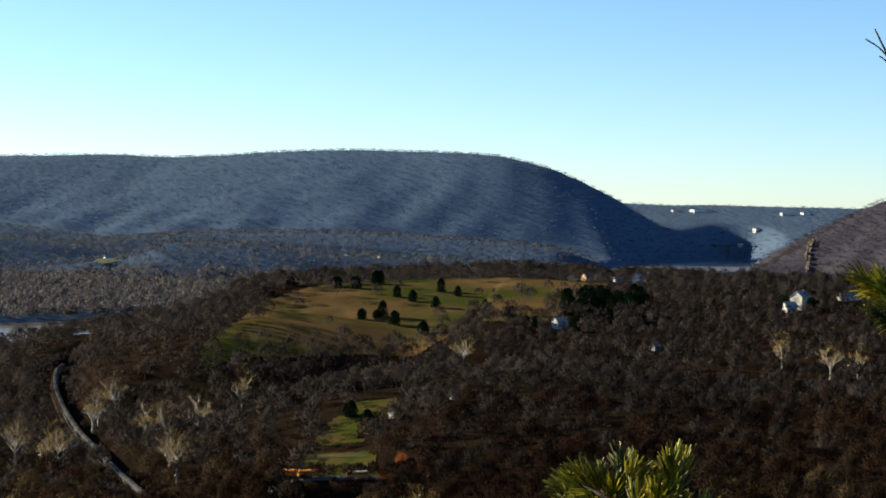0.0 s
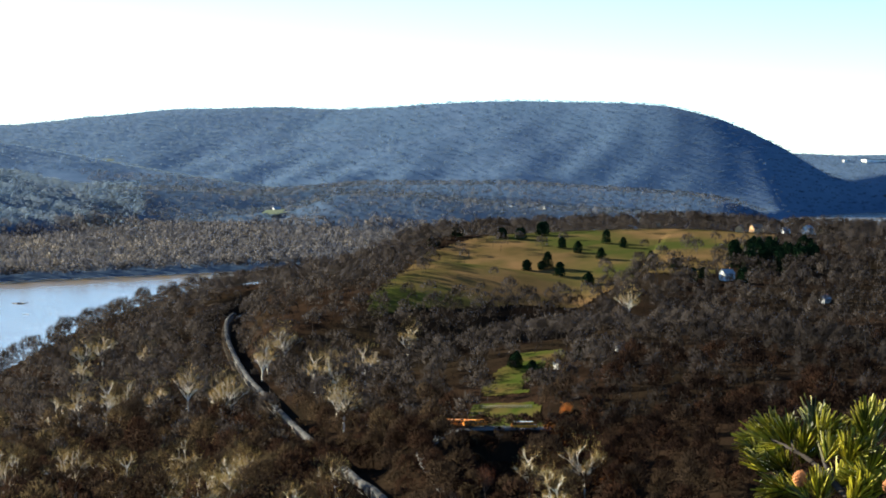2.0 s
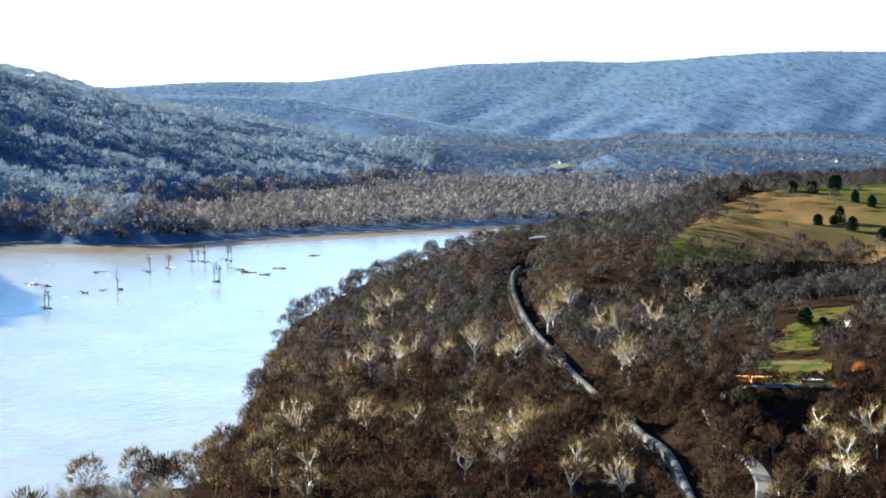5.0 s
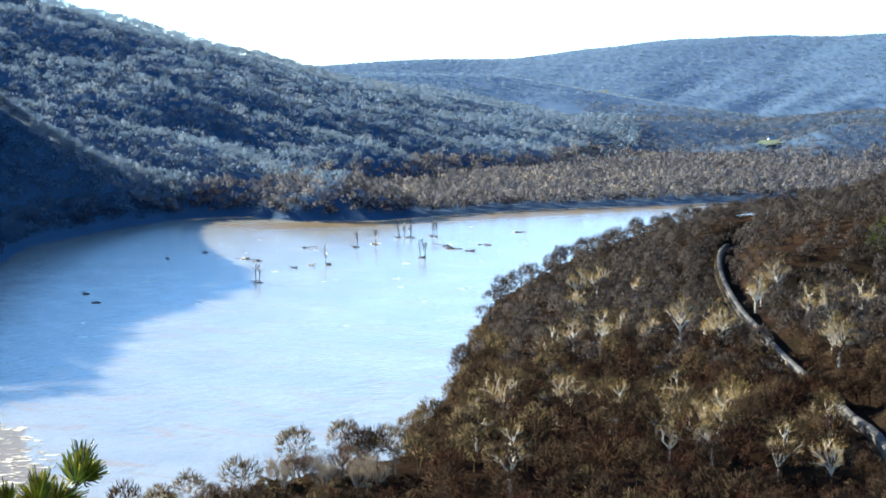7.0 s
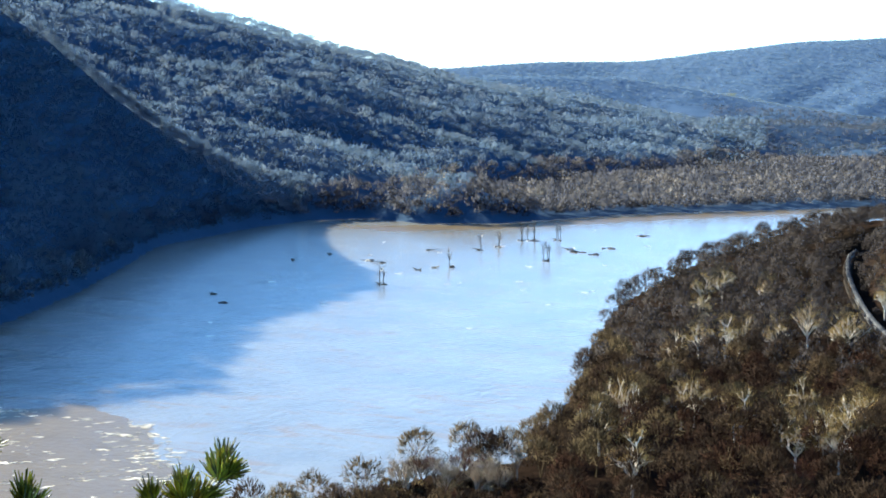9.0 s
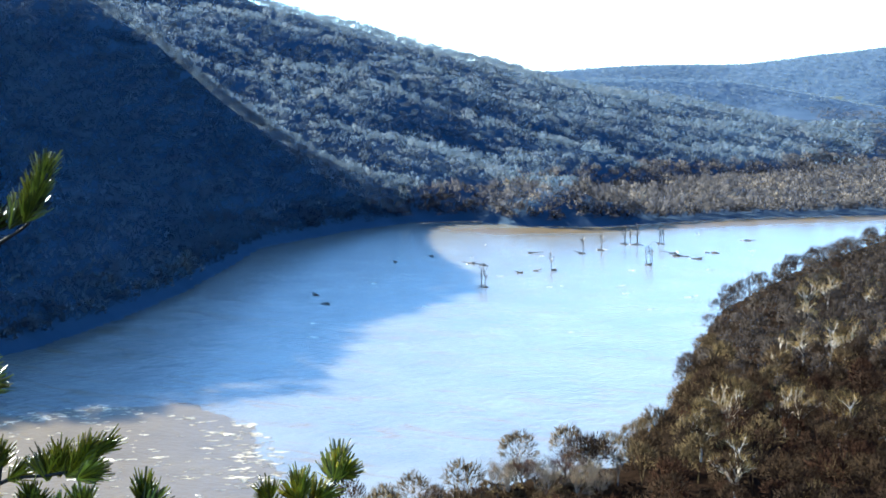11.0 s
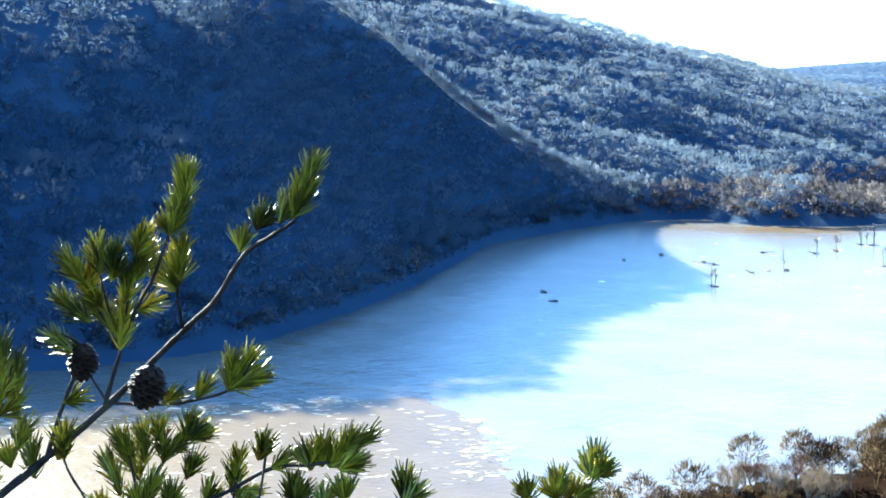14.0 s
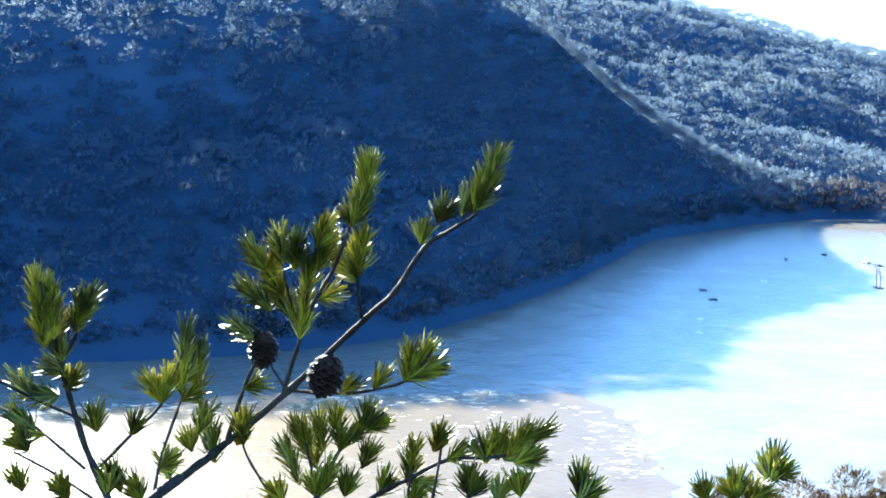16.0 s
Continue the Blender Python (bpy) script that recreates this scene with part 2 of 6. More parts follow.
def water_material():
    m = material("muddy_water", ((0.105, 0.098, 0.080), (0.135, 0.126, 0.102)), 0.02, rough=0.2, spec=0.08)
    n, l = m.node_tree.nodes, m.node_tree.links
    co = n.new("ShaderNodeTexCoord")
    stretch = n.new("ShaderNodeMapping")
    stretch.inputs["Scale"].default_value = (1.0, 0.45, 1.0)
    l.new(co.outputs["Object"], stretch.inputs["Vector"])
    # tan wisps of mud drawn out across the current
    drawn = n.new("ShaderNodeMapping")
    drawn.inputs["Rotation"].default_value, drawn.inputs["Scale"].default_value = (0, 0, radians(-38)), (0.022, 0.10, 1.0)
    l.new(co.outputs["Object"], drawn.inputs["Vector"])
    wisp, cut, mix = n.new("ShaderNodeTexNoise"), n.new("ShaderNodeMapRange"), n.new("ShaderNodeMixRGB")
    wisp.inputs["Scale"].default_value, wisp.inputs["Detail"].default_value, wisp.inputs["Distortion"].default_value = 1.0, 5, 1.2
    cut.inputs["From Min"].default_value, cut.inputs["From Max"].default_value, cut.inputs["To Max"].default_value = 0.54, 0.68, 1.0
    l.new(drawn.outputs["Vector"], wisp.inputs["Vector"])
    l.new(wisp.outputs["Fac"], cut.inputs["Value"])
    l.new(cut.outputs["Result"], mix.inputs["Fac"])
    l.new(n["Principled BSDF"].inputs["Base Color"].links[0].from_socket, mix.inputs["Color1"])
    mix.inputs["Color2"].default_value = (0.125, 0.088, 0.042, 1)
    l.new(mix.outputs["Color"], n["Principled BSDF"].inputs["Base Color"])
    h = None
    for scale, weight in ((0.05, 0.35), (0.25, 0.26), (0.9, 0.12)):
        wave = n.new("ShaderNodeTexNoise")
        wave.inputs["Scale"].default_value, wave.inputs["Detail"].default_value, wave.inputs["Distortion"].default_value = scale, 3, 0.6
        l.new(stretch.outputs["Vector"], wave.inputs["Vector"])
        mul = n.new("ShaderNodeMath")
        mul.operation, mul.inputs[1].default_value = "MULTIPLY", weight
        l.new(wave.outputs["Fac"], mul.inputs[0])
        if h is None:
            h = mul.outputs[0]
        else:
            add = n.new("ShaderNodeMath")
            l.new(h, add.inputs[0])
            l.new(mul.outputs[0], add.inputs[1])
            h = add.outputs[0]
    bn = n.new("ShaderNodeBump")
    bn.inputs["Strength"].default_value, bn.inputs["Distance"].default_value = 1.0, 1.0
    l.new(h, bn.inputs["Height"])
    l.new(bn.outputs["Normal"], n["Principled BSDF"].inputs["Normal"])
    return m


WATER = water_material()


# ---- mesh helpers ----
def raw_mesh(name, verts, faces, mat, tint=None, smooth=False):
    """A mesh from arrays of places and of equally long faces."""
    me = bpy.data.meshes.new(name)
    verts, faces = np.asarray(verts, dtype=np.float32), np.asarray(faces, dtype=np.int32)
    k = faces.shape[1]
    me.vertices.add(len(verts))
    me.vertices.foreach_set("co", verts.ravel())
    me.loops.add(faces.size)
    me.loops.foreach_set("vertex_index", faces.ravel())
    me.polygons.add(len(faces))
    me.polygons.foreach_set("loop_start", np.arange(0, faces.size, k, dtype=np.int32))
    me.polygons.foreach_set("loop_total", np.full(len(faces), k, dtype=np.int32))
    me.polygons.foreach_set("use_smooth", np.full(len(faces), smooth))
    me.update(calc_edges=True)
    if tint is not None:
        me.attributes.new("tint", "FLOAT", "POINT").data.foreach_set("value", np.asarray(tint, dtype=np.float32))
    me.materials.append(mat)
    return me


def part(name, bm, mat, parent, label=""):
    """Links a bmesh as one mesh object under a thing or a part."""
    me = bpy.data.meshes.new(name)
    bm.to_mesh(me)
    bm.free()
    me.materials.append(mat)
    ob = new(name, me)
    ob.parent = parent
    return tagged(ob, label)


def bearing(left, away, z=0.0):
    """A place by its degrees left of straight ahead and its distance from the lookout."""
    return (-away * math.sin(radians(left)), away * math.cos(radians(left)), z)


# ---- the lie of the land ----
def ripple(x, y, size, seed):
    """Smooth random heights between about -1 and 1, with detail at three scales."""
    g, total = np.random.RandomState(seed), 0
    for octave in range(3):
        for _ in range(5):
            a, p, k = g.uniform(0, 2 * np.pi), g.uniform(0, 2 * np.pi), 2 ** octave / size * g.uniform(4.0, 8.0)
            total = total + np.sin((x * np.cos(a) + y * np.sin(a)) * k + p) / 5 * 1.3 / 1.8 ** octave
    return total


def along(x, y, line):
    """For each place, how far it lies from a line of (x, y, values...), and the line's values there, mixed."""
    best = np.full(x.shape, 1e9)
    vals = [np.zeros(x.shape) for _ in line[0][2:]]
    for a, b in zip(line, line[1:]):
        dx, dy = b[0] - a[0], b[1] - a[1]
        t = np.clip(((x - a[0]) * dx + (y - a[1]) * dy) / (dx * dx + dy * dy), 0, 1)
        d = np.hypot(x - a[0] - t * dx, y - a[1] - t * dy)
        near = d < best
        best = np.where(near, d, best)
        for i in range(len(vals)):
            vals[i] = np.where(near, a[2 + i] + t * (b[2 + i] - a[2 + i]), vals[i])
    return best, vals


def inside(x, y, outline):
    """How far each place lies inside (+) or outside (-) an outline."""
    closed = list(outline) + [outline[0]]
    d, _ = along(x, y, closed)
    odd = np.zeros(x.shape, dtype=bool)
    for (ax, ay), (bx, by) in zip(closed, closed[1:]):
        if ay != by:
            odd ^= ((ay > y) != (by > y)) & (x < (bx - ax) * (y - ay) / (by - ay) + ax)
    return np.where(odd, d, -d)


NEAR_BANK = [(-340, -900), (-330, -200), (-310, 150), (-282, 330), (-276, 430), (-262, 505), (-242, 540), (-255, 590), (-272, 660), (-318, 800), (-357, 937), (-372, 1047), (-392, 1227), (-396, 1456), (-372, 1600), (-250, 1760), (60, 2050), (330, 2700), (440, 3230), (600, 3330), (690, 3660), (740, 3960), (800, 4080)]
FAR_BANK = [(775, 4330), (660, 4230), (520, 4000), (430, 3820), (280, 3400), (160, 2800), (-100, 2180), (-384, 1818), (-498, 1695), (-588, 1597), (-673, 1424), (-740, 1395), (-800, 1420), (-846, 1380), (-850, 1277), (-826, 1100), (-770, 990), (-700, 850), (-650, 730), (-616, 624), (-612, 570), (-630, 500), (-686, 400), (-760, 150), (-800, -300), (-800, -900)]
RIVER = NEAR_BANK + FAR_BANK
FIELD = [(-150, 1040), (-160, 1088), (-152, 1260), (-160, 1382), (-111, 1462), (-43, 1515), (20, 1520), (95, 1490), (150, 1440), (128, 1370), (75, 1216), (34, 1240), (8, 1245), (-12, 1200), (-57, 1165), (-100, 1090)]
LAWN = [(-66, 735), (-68, 835), (-34, 812), (-24, 750)]
UPPER_LAWN = [(-66, 852), (-50, 941), (-20, 938), (-24, 885), (-40, 888), (-38, 838)]
FAR_FIELDS = [[bearing(a, r)[:2] for a, r in spots] for spots in (
    ((17.9, 4216), (16.8, 4216), (16.8, 4186), (17.9, 4186)), ((12.0, 2575), (12.0, 2640), (11.1, 2655), (11.1, 2580)),
    ((8.1, 3560), (7.2, 3760), (5.2, 3800), (4.6, 3700), (6.0, 3560)), ((6.1, 2850), (5.9, 2960), (4.3, 2800), (4.4, 2720)),
    ((-0.9, 2560), (-0.9, 2700), (-2.2, 2720), (-2.2, 2580)))]
# trees within this outline are tinted dark to stand for shade
SHADED_HOLLOW = [(-20, 660), (-20, 800), (20, 900), (130, 960), (180, 860), (150, 700), (60, 620)]
MEADOWS = [(FIELD, 0.07), (LAWN, 0.0), (UPPER_LAWN, 0.06)] + [(f, 0.03) for f in FAR_FIELDS]
TRACK = [(-20, 380), (-48, 470), (-65, 543), (-82, 611), (-95, 639), (-114, 687), (-146, 765), (-179, 855), (-204, 925), (-238, 1036), (-267, 1145), (-287, 1249), (-280, 1330), (-230, 1420)]

# crests: x, y, height, width of the flank, steepness
LEFT_HILL = [(-1800, 0, 320, 950, 1.0), (-1780, 650, 320, 950, 1.0), (-1780, 950, 320, 1250, 1.0), (-1850, 1500, 312, 1010, 1.0)]
LEFT_HILL += [bearing(a, r, z) + (w, k) for a, r, z, w, k in ((40, 2700, 298, 1000, 1.0), (37.2, 2750, 264, 980, 1.0), (34, 2800, 216, 930, 1.0), (32.3, 2850, 190, 880, 1.0), (30, 2850, 163, 820, 1.0), (27.6, 2850, 132, 740, 1.0), (26.3, 2850, 125, 680, 1.0), (23.6, 2800, 107, 520, 1.1), (22.0, 2740, 90, 400, 1.2), (19.7, 2690, 48, 280, 1.3), (17.0, 2650, 12, 200, 1.3))]
BLUFF = [(-1130, 200, 150, 330, 1.3), (-1040, 560, 180, 310, 1.3), (-1010, 690, 194, 310, 1.3), (-985, 840, 204, 300, 1.3), (-980, 943, 208, 290, 1.3), (-1002, 1029, 206, 290, 1.3), (-1040, 1124, 203, 290, 1.3), (-1090, 1240, 182, 250, 1.3)]
SHELF = [(-1420, 930, 250, 500, 1.0), (-1340, 1060, 290, 1000, 1.0), (-1460, 1300, 305, 1200, 1.0)]
FAR_RIDGE = [bearing(a, r, z) + (w, 1.0) for a, r, z, w in ((36, 4870, 135, 900), (27, 4870, 173, 900), (24, 4860, 195, 900), (22, 4860, 198, 900), (20.4, 4840, 191, 900), (17.4, 4800, 229, 900), (14.8, 4760, 255, 900), (10.8, 4700, 267, 900), (8.9, 4680, 255, 900), (7.5, 4600, 273, 900), (3.3, 4500, 296, 860), (0.5, 4420, 294, 740), (-1, 4370, 301, 660), (-2.2, 4320, 299, 560), (-3.3, 4250, 264, 470), (-4.6, 4170, 208, 380), (-6.3, 4100, 146, 280), (-7.4, 4090, 92, 200), (-8.2, 4080, 46, 130), (-9.0, 4070, 8, 70))]
RIGHT_HILL = [bearing(-40, 3000, 260) + (900, 1.0), bearing(-20, 3250, 230) + (700, 1.0), bearing(-15, 3350, 164) + (400, 1.0), bearing(-12.4, 3480, 86) + (170, 1.0), bearing(-11.2, 3520, 46) + (90, 1.0), bearing(-10.3, 3540, 8) + (30, 1.0)]
TERRACE = [(-240, 1470, 24, 110, 1.5), (-160, 1470, 60, 240, 1.7), (60, 1510, 71, 560, 1.4), (180, 1450, 71, 580, 1.4), (400, 1330, 72, 560, 1.6), (600, 1250, 74, 600, 1.8), (1100, 900, 90, 700, 1.7)]
SHOULDER = [(-150, 1110, 42, 150, 1.5), (-130, 1290, 50, 240, 1.5)]
MIDDLE = [(560, 380, 60, 420, 1.5), (330, 640, 46, 330, 1.6), (120, 860, 36, 230, 1.6), (40, 960, 34, 190, 1.6)]
ROAD = [(-22, 703, 21), (-58, 700, 20), (-70, 690, 17), (-73, 668, 15), (-66, 640, 12.5), (-57, 612, 11), (-48, 590, 10), (-42, 560, 9.5), (-42, 525, 9), (-52, 480, 8), (-60, 420, 8)]
LOW_RIDGE = [bearing(a, r, z) + (600, 1.0) for a, r, z in ((34, 4000, 120), (27, 3900, 136), (24, 3900, 140), (21, 3900, 138), (18.5, 3800, 112), (16, 3700, 80))]
MID_HILLS = [bearing(a, r, z) + (w, 1.5) for a, r, z, w in ((11.0, 2660, 34, 230), (9.4, 2650, 62, 300), (6.5, 2640, 60, 300), (4.0, 2700, 48, 280), (1.5, 2760, 40, 260), (-2.5, 2850, 30, 240))]
BACK_HILLS = [bearing(a, r, z) + (w, 1.5) for a, r, z, w in ((20.0, 3050, 50, 330), (16.5, 2960, 58, 320), (14.2, 2950, 56, 280), (12.6, 3050, 44, 280), (8.0, 3400, 62, 360), (3.0, 3500, 66, 380), (-2.0, 3500, 52, 300))]
LOOKOUT = [(-900, -700, 190, 520, 1.1), (0, -120, 150, 170, 1.2), (900, -500, 220, 700, 1.2)]


def ridge(x, y, crest, gully):
    """The height of a hill whose flanks fall away from every stretch of its crest."""
    best = np.zeros(x.shape)
    for a, b in zip(crest, crest[1:]):
        d, (top, wide, steep) = along(x, y, [a, b])
        t = np.clip(d / wide * (1 + 0.12 * gully * np.clip(d / wide, 0, 1)), 0, 1)
        best = np.maximum(best, top * (1 - t ** steep))
    return best


def height(x, y):
    x, y = np.asarray(x, dtype=float), np.asarray(y, dtype=float)
    away, left = np.hypot(x, y), np.degrees(np.arctan2(-x, y))
    wet = inside(x, y, RIVER)
    inland = np.clip(-wet / 170, 0, 1)
    z = 0.9 + inland * (4.2 + 2.0 * ripple(x, y, 300, 3)) + np.clip(away - 1900, 0, 1600) * 0.008
    # the plain beyond the gap climbs slowly to the horizon
    z = z + np.where((left < 2) & (left > -60), np.clip((away - 3900) / 1000, 0, 1) ** 1.0 * 125, 0)
    weave = ripple(x, y, 210, 31), ripple(x, y, 210, 32)
    for crest, seed in ((LEFT_HILL, 5), (BLUFF, 14), (SHELF, 15), (LOW_RIDGE, 6), (FAR_RIDGE, 7), (RIGHT_HILL, 8), (TERRACE, 9), (SHOULDER, 13), (MIDDLE, 10), (MID_HILLS, 11), (BACK_HILLS, 16), (LOOKOUT, 12)):
        gully = ripple(x, y, 260, seed) * {7: 0.4, 5: 0.35, 6: 0.3, 15: 0.4}.get(seed, 1.0)
        if seed == 7:
            gully = gully * (1 - 0.8 * np.clip(-left / 3, 0, 1))
        if seed in (5, 6, 7, 14, 15):
            sway = 24 if seed in (5, 14, 15) else 0
            # the far ridge is worn round
            steps = ((0, 0), (130, 0), (-130, 0), (0, 130), (0, -130)) if seed == 7 else ((0, 0),)
            hill, top = sum(ridge(x + p + sway * weave[0], y + q + sway * weave[1], crest, gully) for p, q in steps) / len(steps), max(c[2] for c in crest)
        else:
            d, (tops, wide, steep) = along(x, y, crest)
            t = np.clip(d / wide * (1 + 0.12 * gully * np.clip(d / wide, 0, 1)), 0, 1)
            hill, top = tops * (1 - t ** steep), tops.max()
        if seed in (5, 15):
            hill = hill * np.clip((-500 - x) / 120, 0, 1)
        if seed == 15:
            hill = hill * np.clip(1 - (y - 1200 + 0.445 * (x + 1090)) / 380, 0, 1)
        k = np.clip(hill * 0.4, 0.01, 14.0 if top > 100 else 6.0)
        h = np.clip(0.5 + 0.5 * (z - hill) / k, 0, 1)
        z = hill * (1 - h) + z * h + k * h * (1 - h)
    d, (level,) = along(x, y, ROAD)
    z = np.where(d < 40, z + (level - z) * np.clip((22 - d) / 14, 0, 1), z)
    d, _ = along(x, y, TRACK)
    z = np.where(d < 60, z + (4.0 - z) * np.clip((26 - d) / 16, 0, 1), z)
    z = np.where(wet > -500, np.minimum(z, 0.9 + np.clip(-wet, 0, 500) * (0.85 - 0.55 * np.clip((y - 1250 - 0.3 * (x + 1000)) / 170, 0, 1) * (x < -300))), z)
    z = np.where(wet > 0, -0.1 * np.minimum(wet, 30), z)
    # the ledge of the lookout, and the cliff under it
    ledge = np.clip((away - 3.6) / 22.0, 0, 1)
    front = np.clip((np.cos(np.radians(left - 20)) + 0.1) * 3, 0, 1)
    cap = 138.35 - 0.02 * away - front * (ledge ** 0.6 * 44 + np.clip(away - 25, 0, 1e9) * 0.55)
    z = np.where(away < 330, np.where(away < 3.7, 138.35 - 0.02 * away, np.minimum(np.maximum(z, np.where(away < 120, cap, -50)), np.maximum(cap, 4))), z)
    return z


def across(x, y):
    """True for the places beyond the river."""
    hit = np.zeros(x.shape, dtype=bool)
    for t in np.linspace(0.25, 0.99, 26):
        hit |= inside(x * t, y * t, RIVER) > 0
    return hit


LEFTS = np.concatenate([np.arange(-18, 62, 0.24), np.arange(62, 342, 5.0)])
AWAYS = np.concatenate([[0.0, 1.5, 3.0, 3.7, 4.5, 6, 8, 11, 15, 20, 27, 36, 48, 64, 84, 110, 140, 175, 215, 260], np.geomspace(300, 4960, 270)])


def build_ground():
    a, r = np.meshgrid(np.radians(LEFTS), AWAYS, indexing="ij")
    x, y = -r * np.sin(a), r * np.cos(a)
    v = np.stack([x, y, height(x, y)], -1).reshape(-1, 3)
    n, m = a.shape
    i, j = np.meshgrid(np.arange(n), np.arange(m - 1), indexing="ij")
    k = (i + 1) % n
    f = np.stack([i * m + j, i * m + j + 1, k * m + j + 1, k * m + j], -1).reshape(-1, 4)
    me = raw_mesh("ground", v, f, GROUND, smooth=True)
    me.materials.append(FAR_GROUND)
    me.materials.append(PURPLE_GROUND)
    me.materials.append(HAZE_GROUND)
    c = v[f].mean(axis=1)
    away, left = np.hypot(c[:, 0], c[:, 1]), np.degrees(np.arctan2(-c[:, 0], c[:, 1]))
    # ground beyond the river gets the haze-tinted colours, paler past 3300 metres
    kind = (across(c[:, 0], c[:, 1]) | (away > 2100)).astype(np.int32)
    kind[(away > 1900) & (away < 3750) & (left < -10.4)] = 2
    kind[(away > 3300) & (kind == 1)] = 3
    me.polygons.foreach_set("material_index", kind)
    ob = new("ground", me)
    return tagged(ob, "brown leaf-covered valley floor, wooded hills and cliff top", "ground", kind="structure")


build_ground()


def build_water():
    xs, ys = np.linspace(-1100, 1400, 41), np.linspace(-900, 4500, 81)
    x, y = np.meshgrid(xs, ys, indexing="ij")
    v = np.stack([x, y, np.zeros_like(x)], -1).reshape(-1, 3)
    i, j = np.meshgrid(np.arange(40), np.arange(80), indexing="ij")
    f = np.stack([i * 81 + j, (i + 1) * 81 + j, (i + 1) * 81 + j + 1, i * 81 + j + 1], -1).reshape(-1, 4)
    ob = new("water", raw_mesh("water", v, f, WATER, smooth=True))
    return tagged(ob, "wide muddy river in flood, rippled and half in shade", "river", kind="structure")


build_water()


def curve_points(line, step):
    """Points at even steps on a smooth curve through a line."""
    pts = [np.array(p[:2], dtype=float) for p in line]
    fine = []
    for i in range(len(pts) - 1):
        p0, p1, p2, p3 = pts[max(i - 1, 0)], pts[i], pts[i + 1], pts[min(i + 2, len(pts) - 1)]
        for t in np.linspace(0, 1, 40, endpoint=False):
            fine.append(0.5 * (2 * p1 + (p2 - p0) * t + (2 * p0 - 5 * p1 + 4 * p2 - p3) * t ** 2 + (3 * p1 - p0 - 3 * p2 + p3) * t ** 3))
    fine = np.array(fine + [pts[-1]])
    s = np.concatenate([[0], np.cumsum(np.linalg.norm(np.diff(fine, axis=0), axis=1))])
    at = np.arange(0, s[-1], step)
    return np.stack([np.interp(at, s, fine[:, 0]), np.interp(at, s, fine[:, 1])], 1)


# ---- woods ----
def stick(verts, faces, a, b, ra, rb, sides=3):
    """Adds a tapered branch between two places."""
    a, b = np.array(a, dtype=float), np.array(b, dtype=float)
    w = (b - a) / (np.linalg.norm(b - a) + 1e-9)
    u = np.cross(w, (0.31, 0.89, 0.21))
    u /= np.linalg.norm(u)
    s = np.cross(w, u)
    k = len(verts)
    for p, r in ((a, ra), (b, rb)):
        for c in range(sides):
            verts.append(p + r * (u * math.cos(c * 2 * math.pi / sides) + s * math.sin(c * 2 * math.pi / sides)))
    for c in range(sides):
        d = (c + 1) % sides
        faces.append((k + c, k + d, k + sides + d))
        faces.append((k + c, k + sides + d, k + sides + c))


def twig(verts, faces, p, way, long, wide, g):
    u = np.cross(way, g.normal(0, 1, 3))
    u = u / (np.linalg.norm(u) + 1e-9) * wide
    k = len(verts)
    verts.extend([p - u, p + u, p + way * long])
    faces.append((k, k + 1, k + 2))


def blade(verts, faces, p, way, facing, long, wide):
    """Adds a spray of leaves whose face lies along the outside of the crown."""
    u = np.cross(way, facing)
    u = u / (np.linalg.norm(u) + 1e-9) * wide
    k = len(verts)
    verts.extend([p, p + way * long * 0.55 - u, p + way * long * 0.55 + u, p + way * long])
    faces.append((k, k + 2, k + 1))
    faces.append((k + 1, k + 2, k + 3))


def tree_shape(seed, count, limbs, long, wide, slim=1.0, base=0.2):
    """A bare tree one unit high: a tapered trunk and limbs, and a lumpy dome of many thin rising twigs."""
    g = np.random.RandomState(seed)
    verts, faces = [], []
    fork = np.array([g.uniform(-.03, .03), g.uniform(-.03, .03), base + 0.08])
    middle = np.array([0, 0, 0.60])
    reach = np.array([0.27 * slim, 0.27 * slim, 0.37])
    lobes = g.normal(0, 1, (7, 3))
    lobes[:, 2] = np.abs(lobes[:, 2]) * 0.7
    lobes /= np.linalg.norm(lobes, axis=1)[:, None]
    swell = g.uniform(0.1, 0.38, 7)
    if limbs:
        stick(verts, faces, (0, 0, -0.05), fork, 0.013, 0.010)
    for i in range(limbs):
        tip = middle + lobes[i % 7] * reach * 0.8
        mid = fork + (tip - fork) * 0.45 + (0, 0, 0.05)
        stick(verts, faces, fork, mid, 0.008, 0.006)
        stick(verts, faces, mid, tip, 0.006, 0.002)
    ways = [np.array((0.0, 0.0, 1.0))] * len(verts)
    for i in range(count):
        w = g.normal(0, 1, 3)
        w /= np.linalg.norm(w)
        if w[2] < -0.3:
            w[2] = -w[2]
        grown = 0.80 + (swell * np.clip((lobes @ w - 0.62) / 0.38, 0, 1) ** 0.7).max()
        p = middle + w * reach * grown * (g.uniform(0.45, 1.0) ** 0.55)
        way = w * 0.8 + g.normal(0, 0.33, 3) + (0, 0, 0.55)
        way /= np.linalg.norm(way)
        out = w / reach + (0, 0, 0.6)
        u = np.cross(way, out / np.linalg.norm(out) + g.normal(0, 0.5, 3))
        u = u / (np.linalg.norm(u) + 1e-9) * wide * g.uniform(0.6, 1.4)
        k = len(verts)
        verts.extend([p - u, p + way * long * g.uniform(0.6, 1.4), p + u])
        faces.append((k, k + 1, k + 2) if np.dot(np.cross(way, u), out) < 0 else (k, k + 2, k + 1))
        ways.extend([out / np.linalg.norm(out)] * 3)
    return np.array(verts), np.array(faces), np.array(ways)


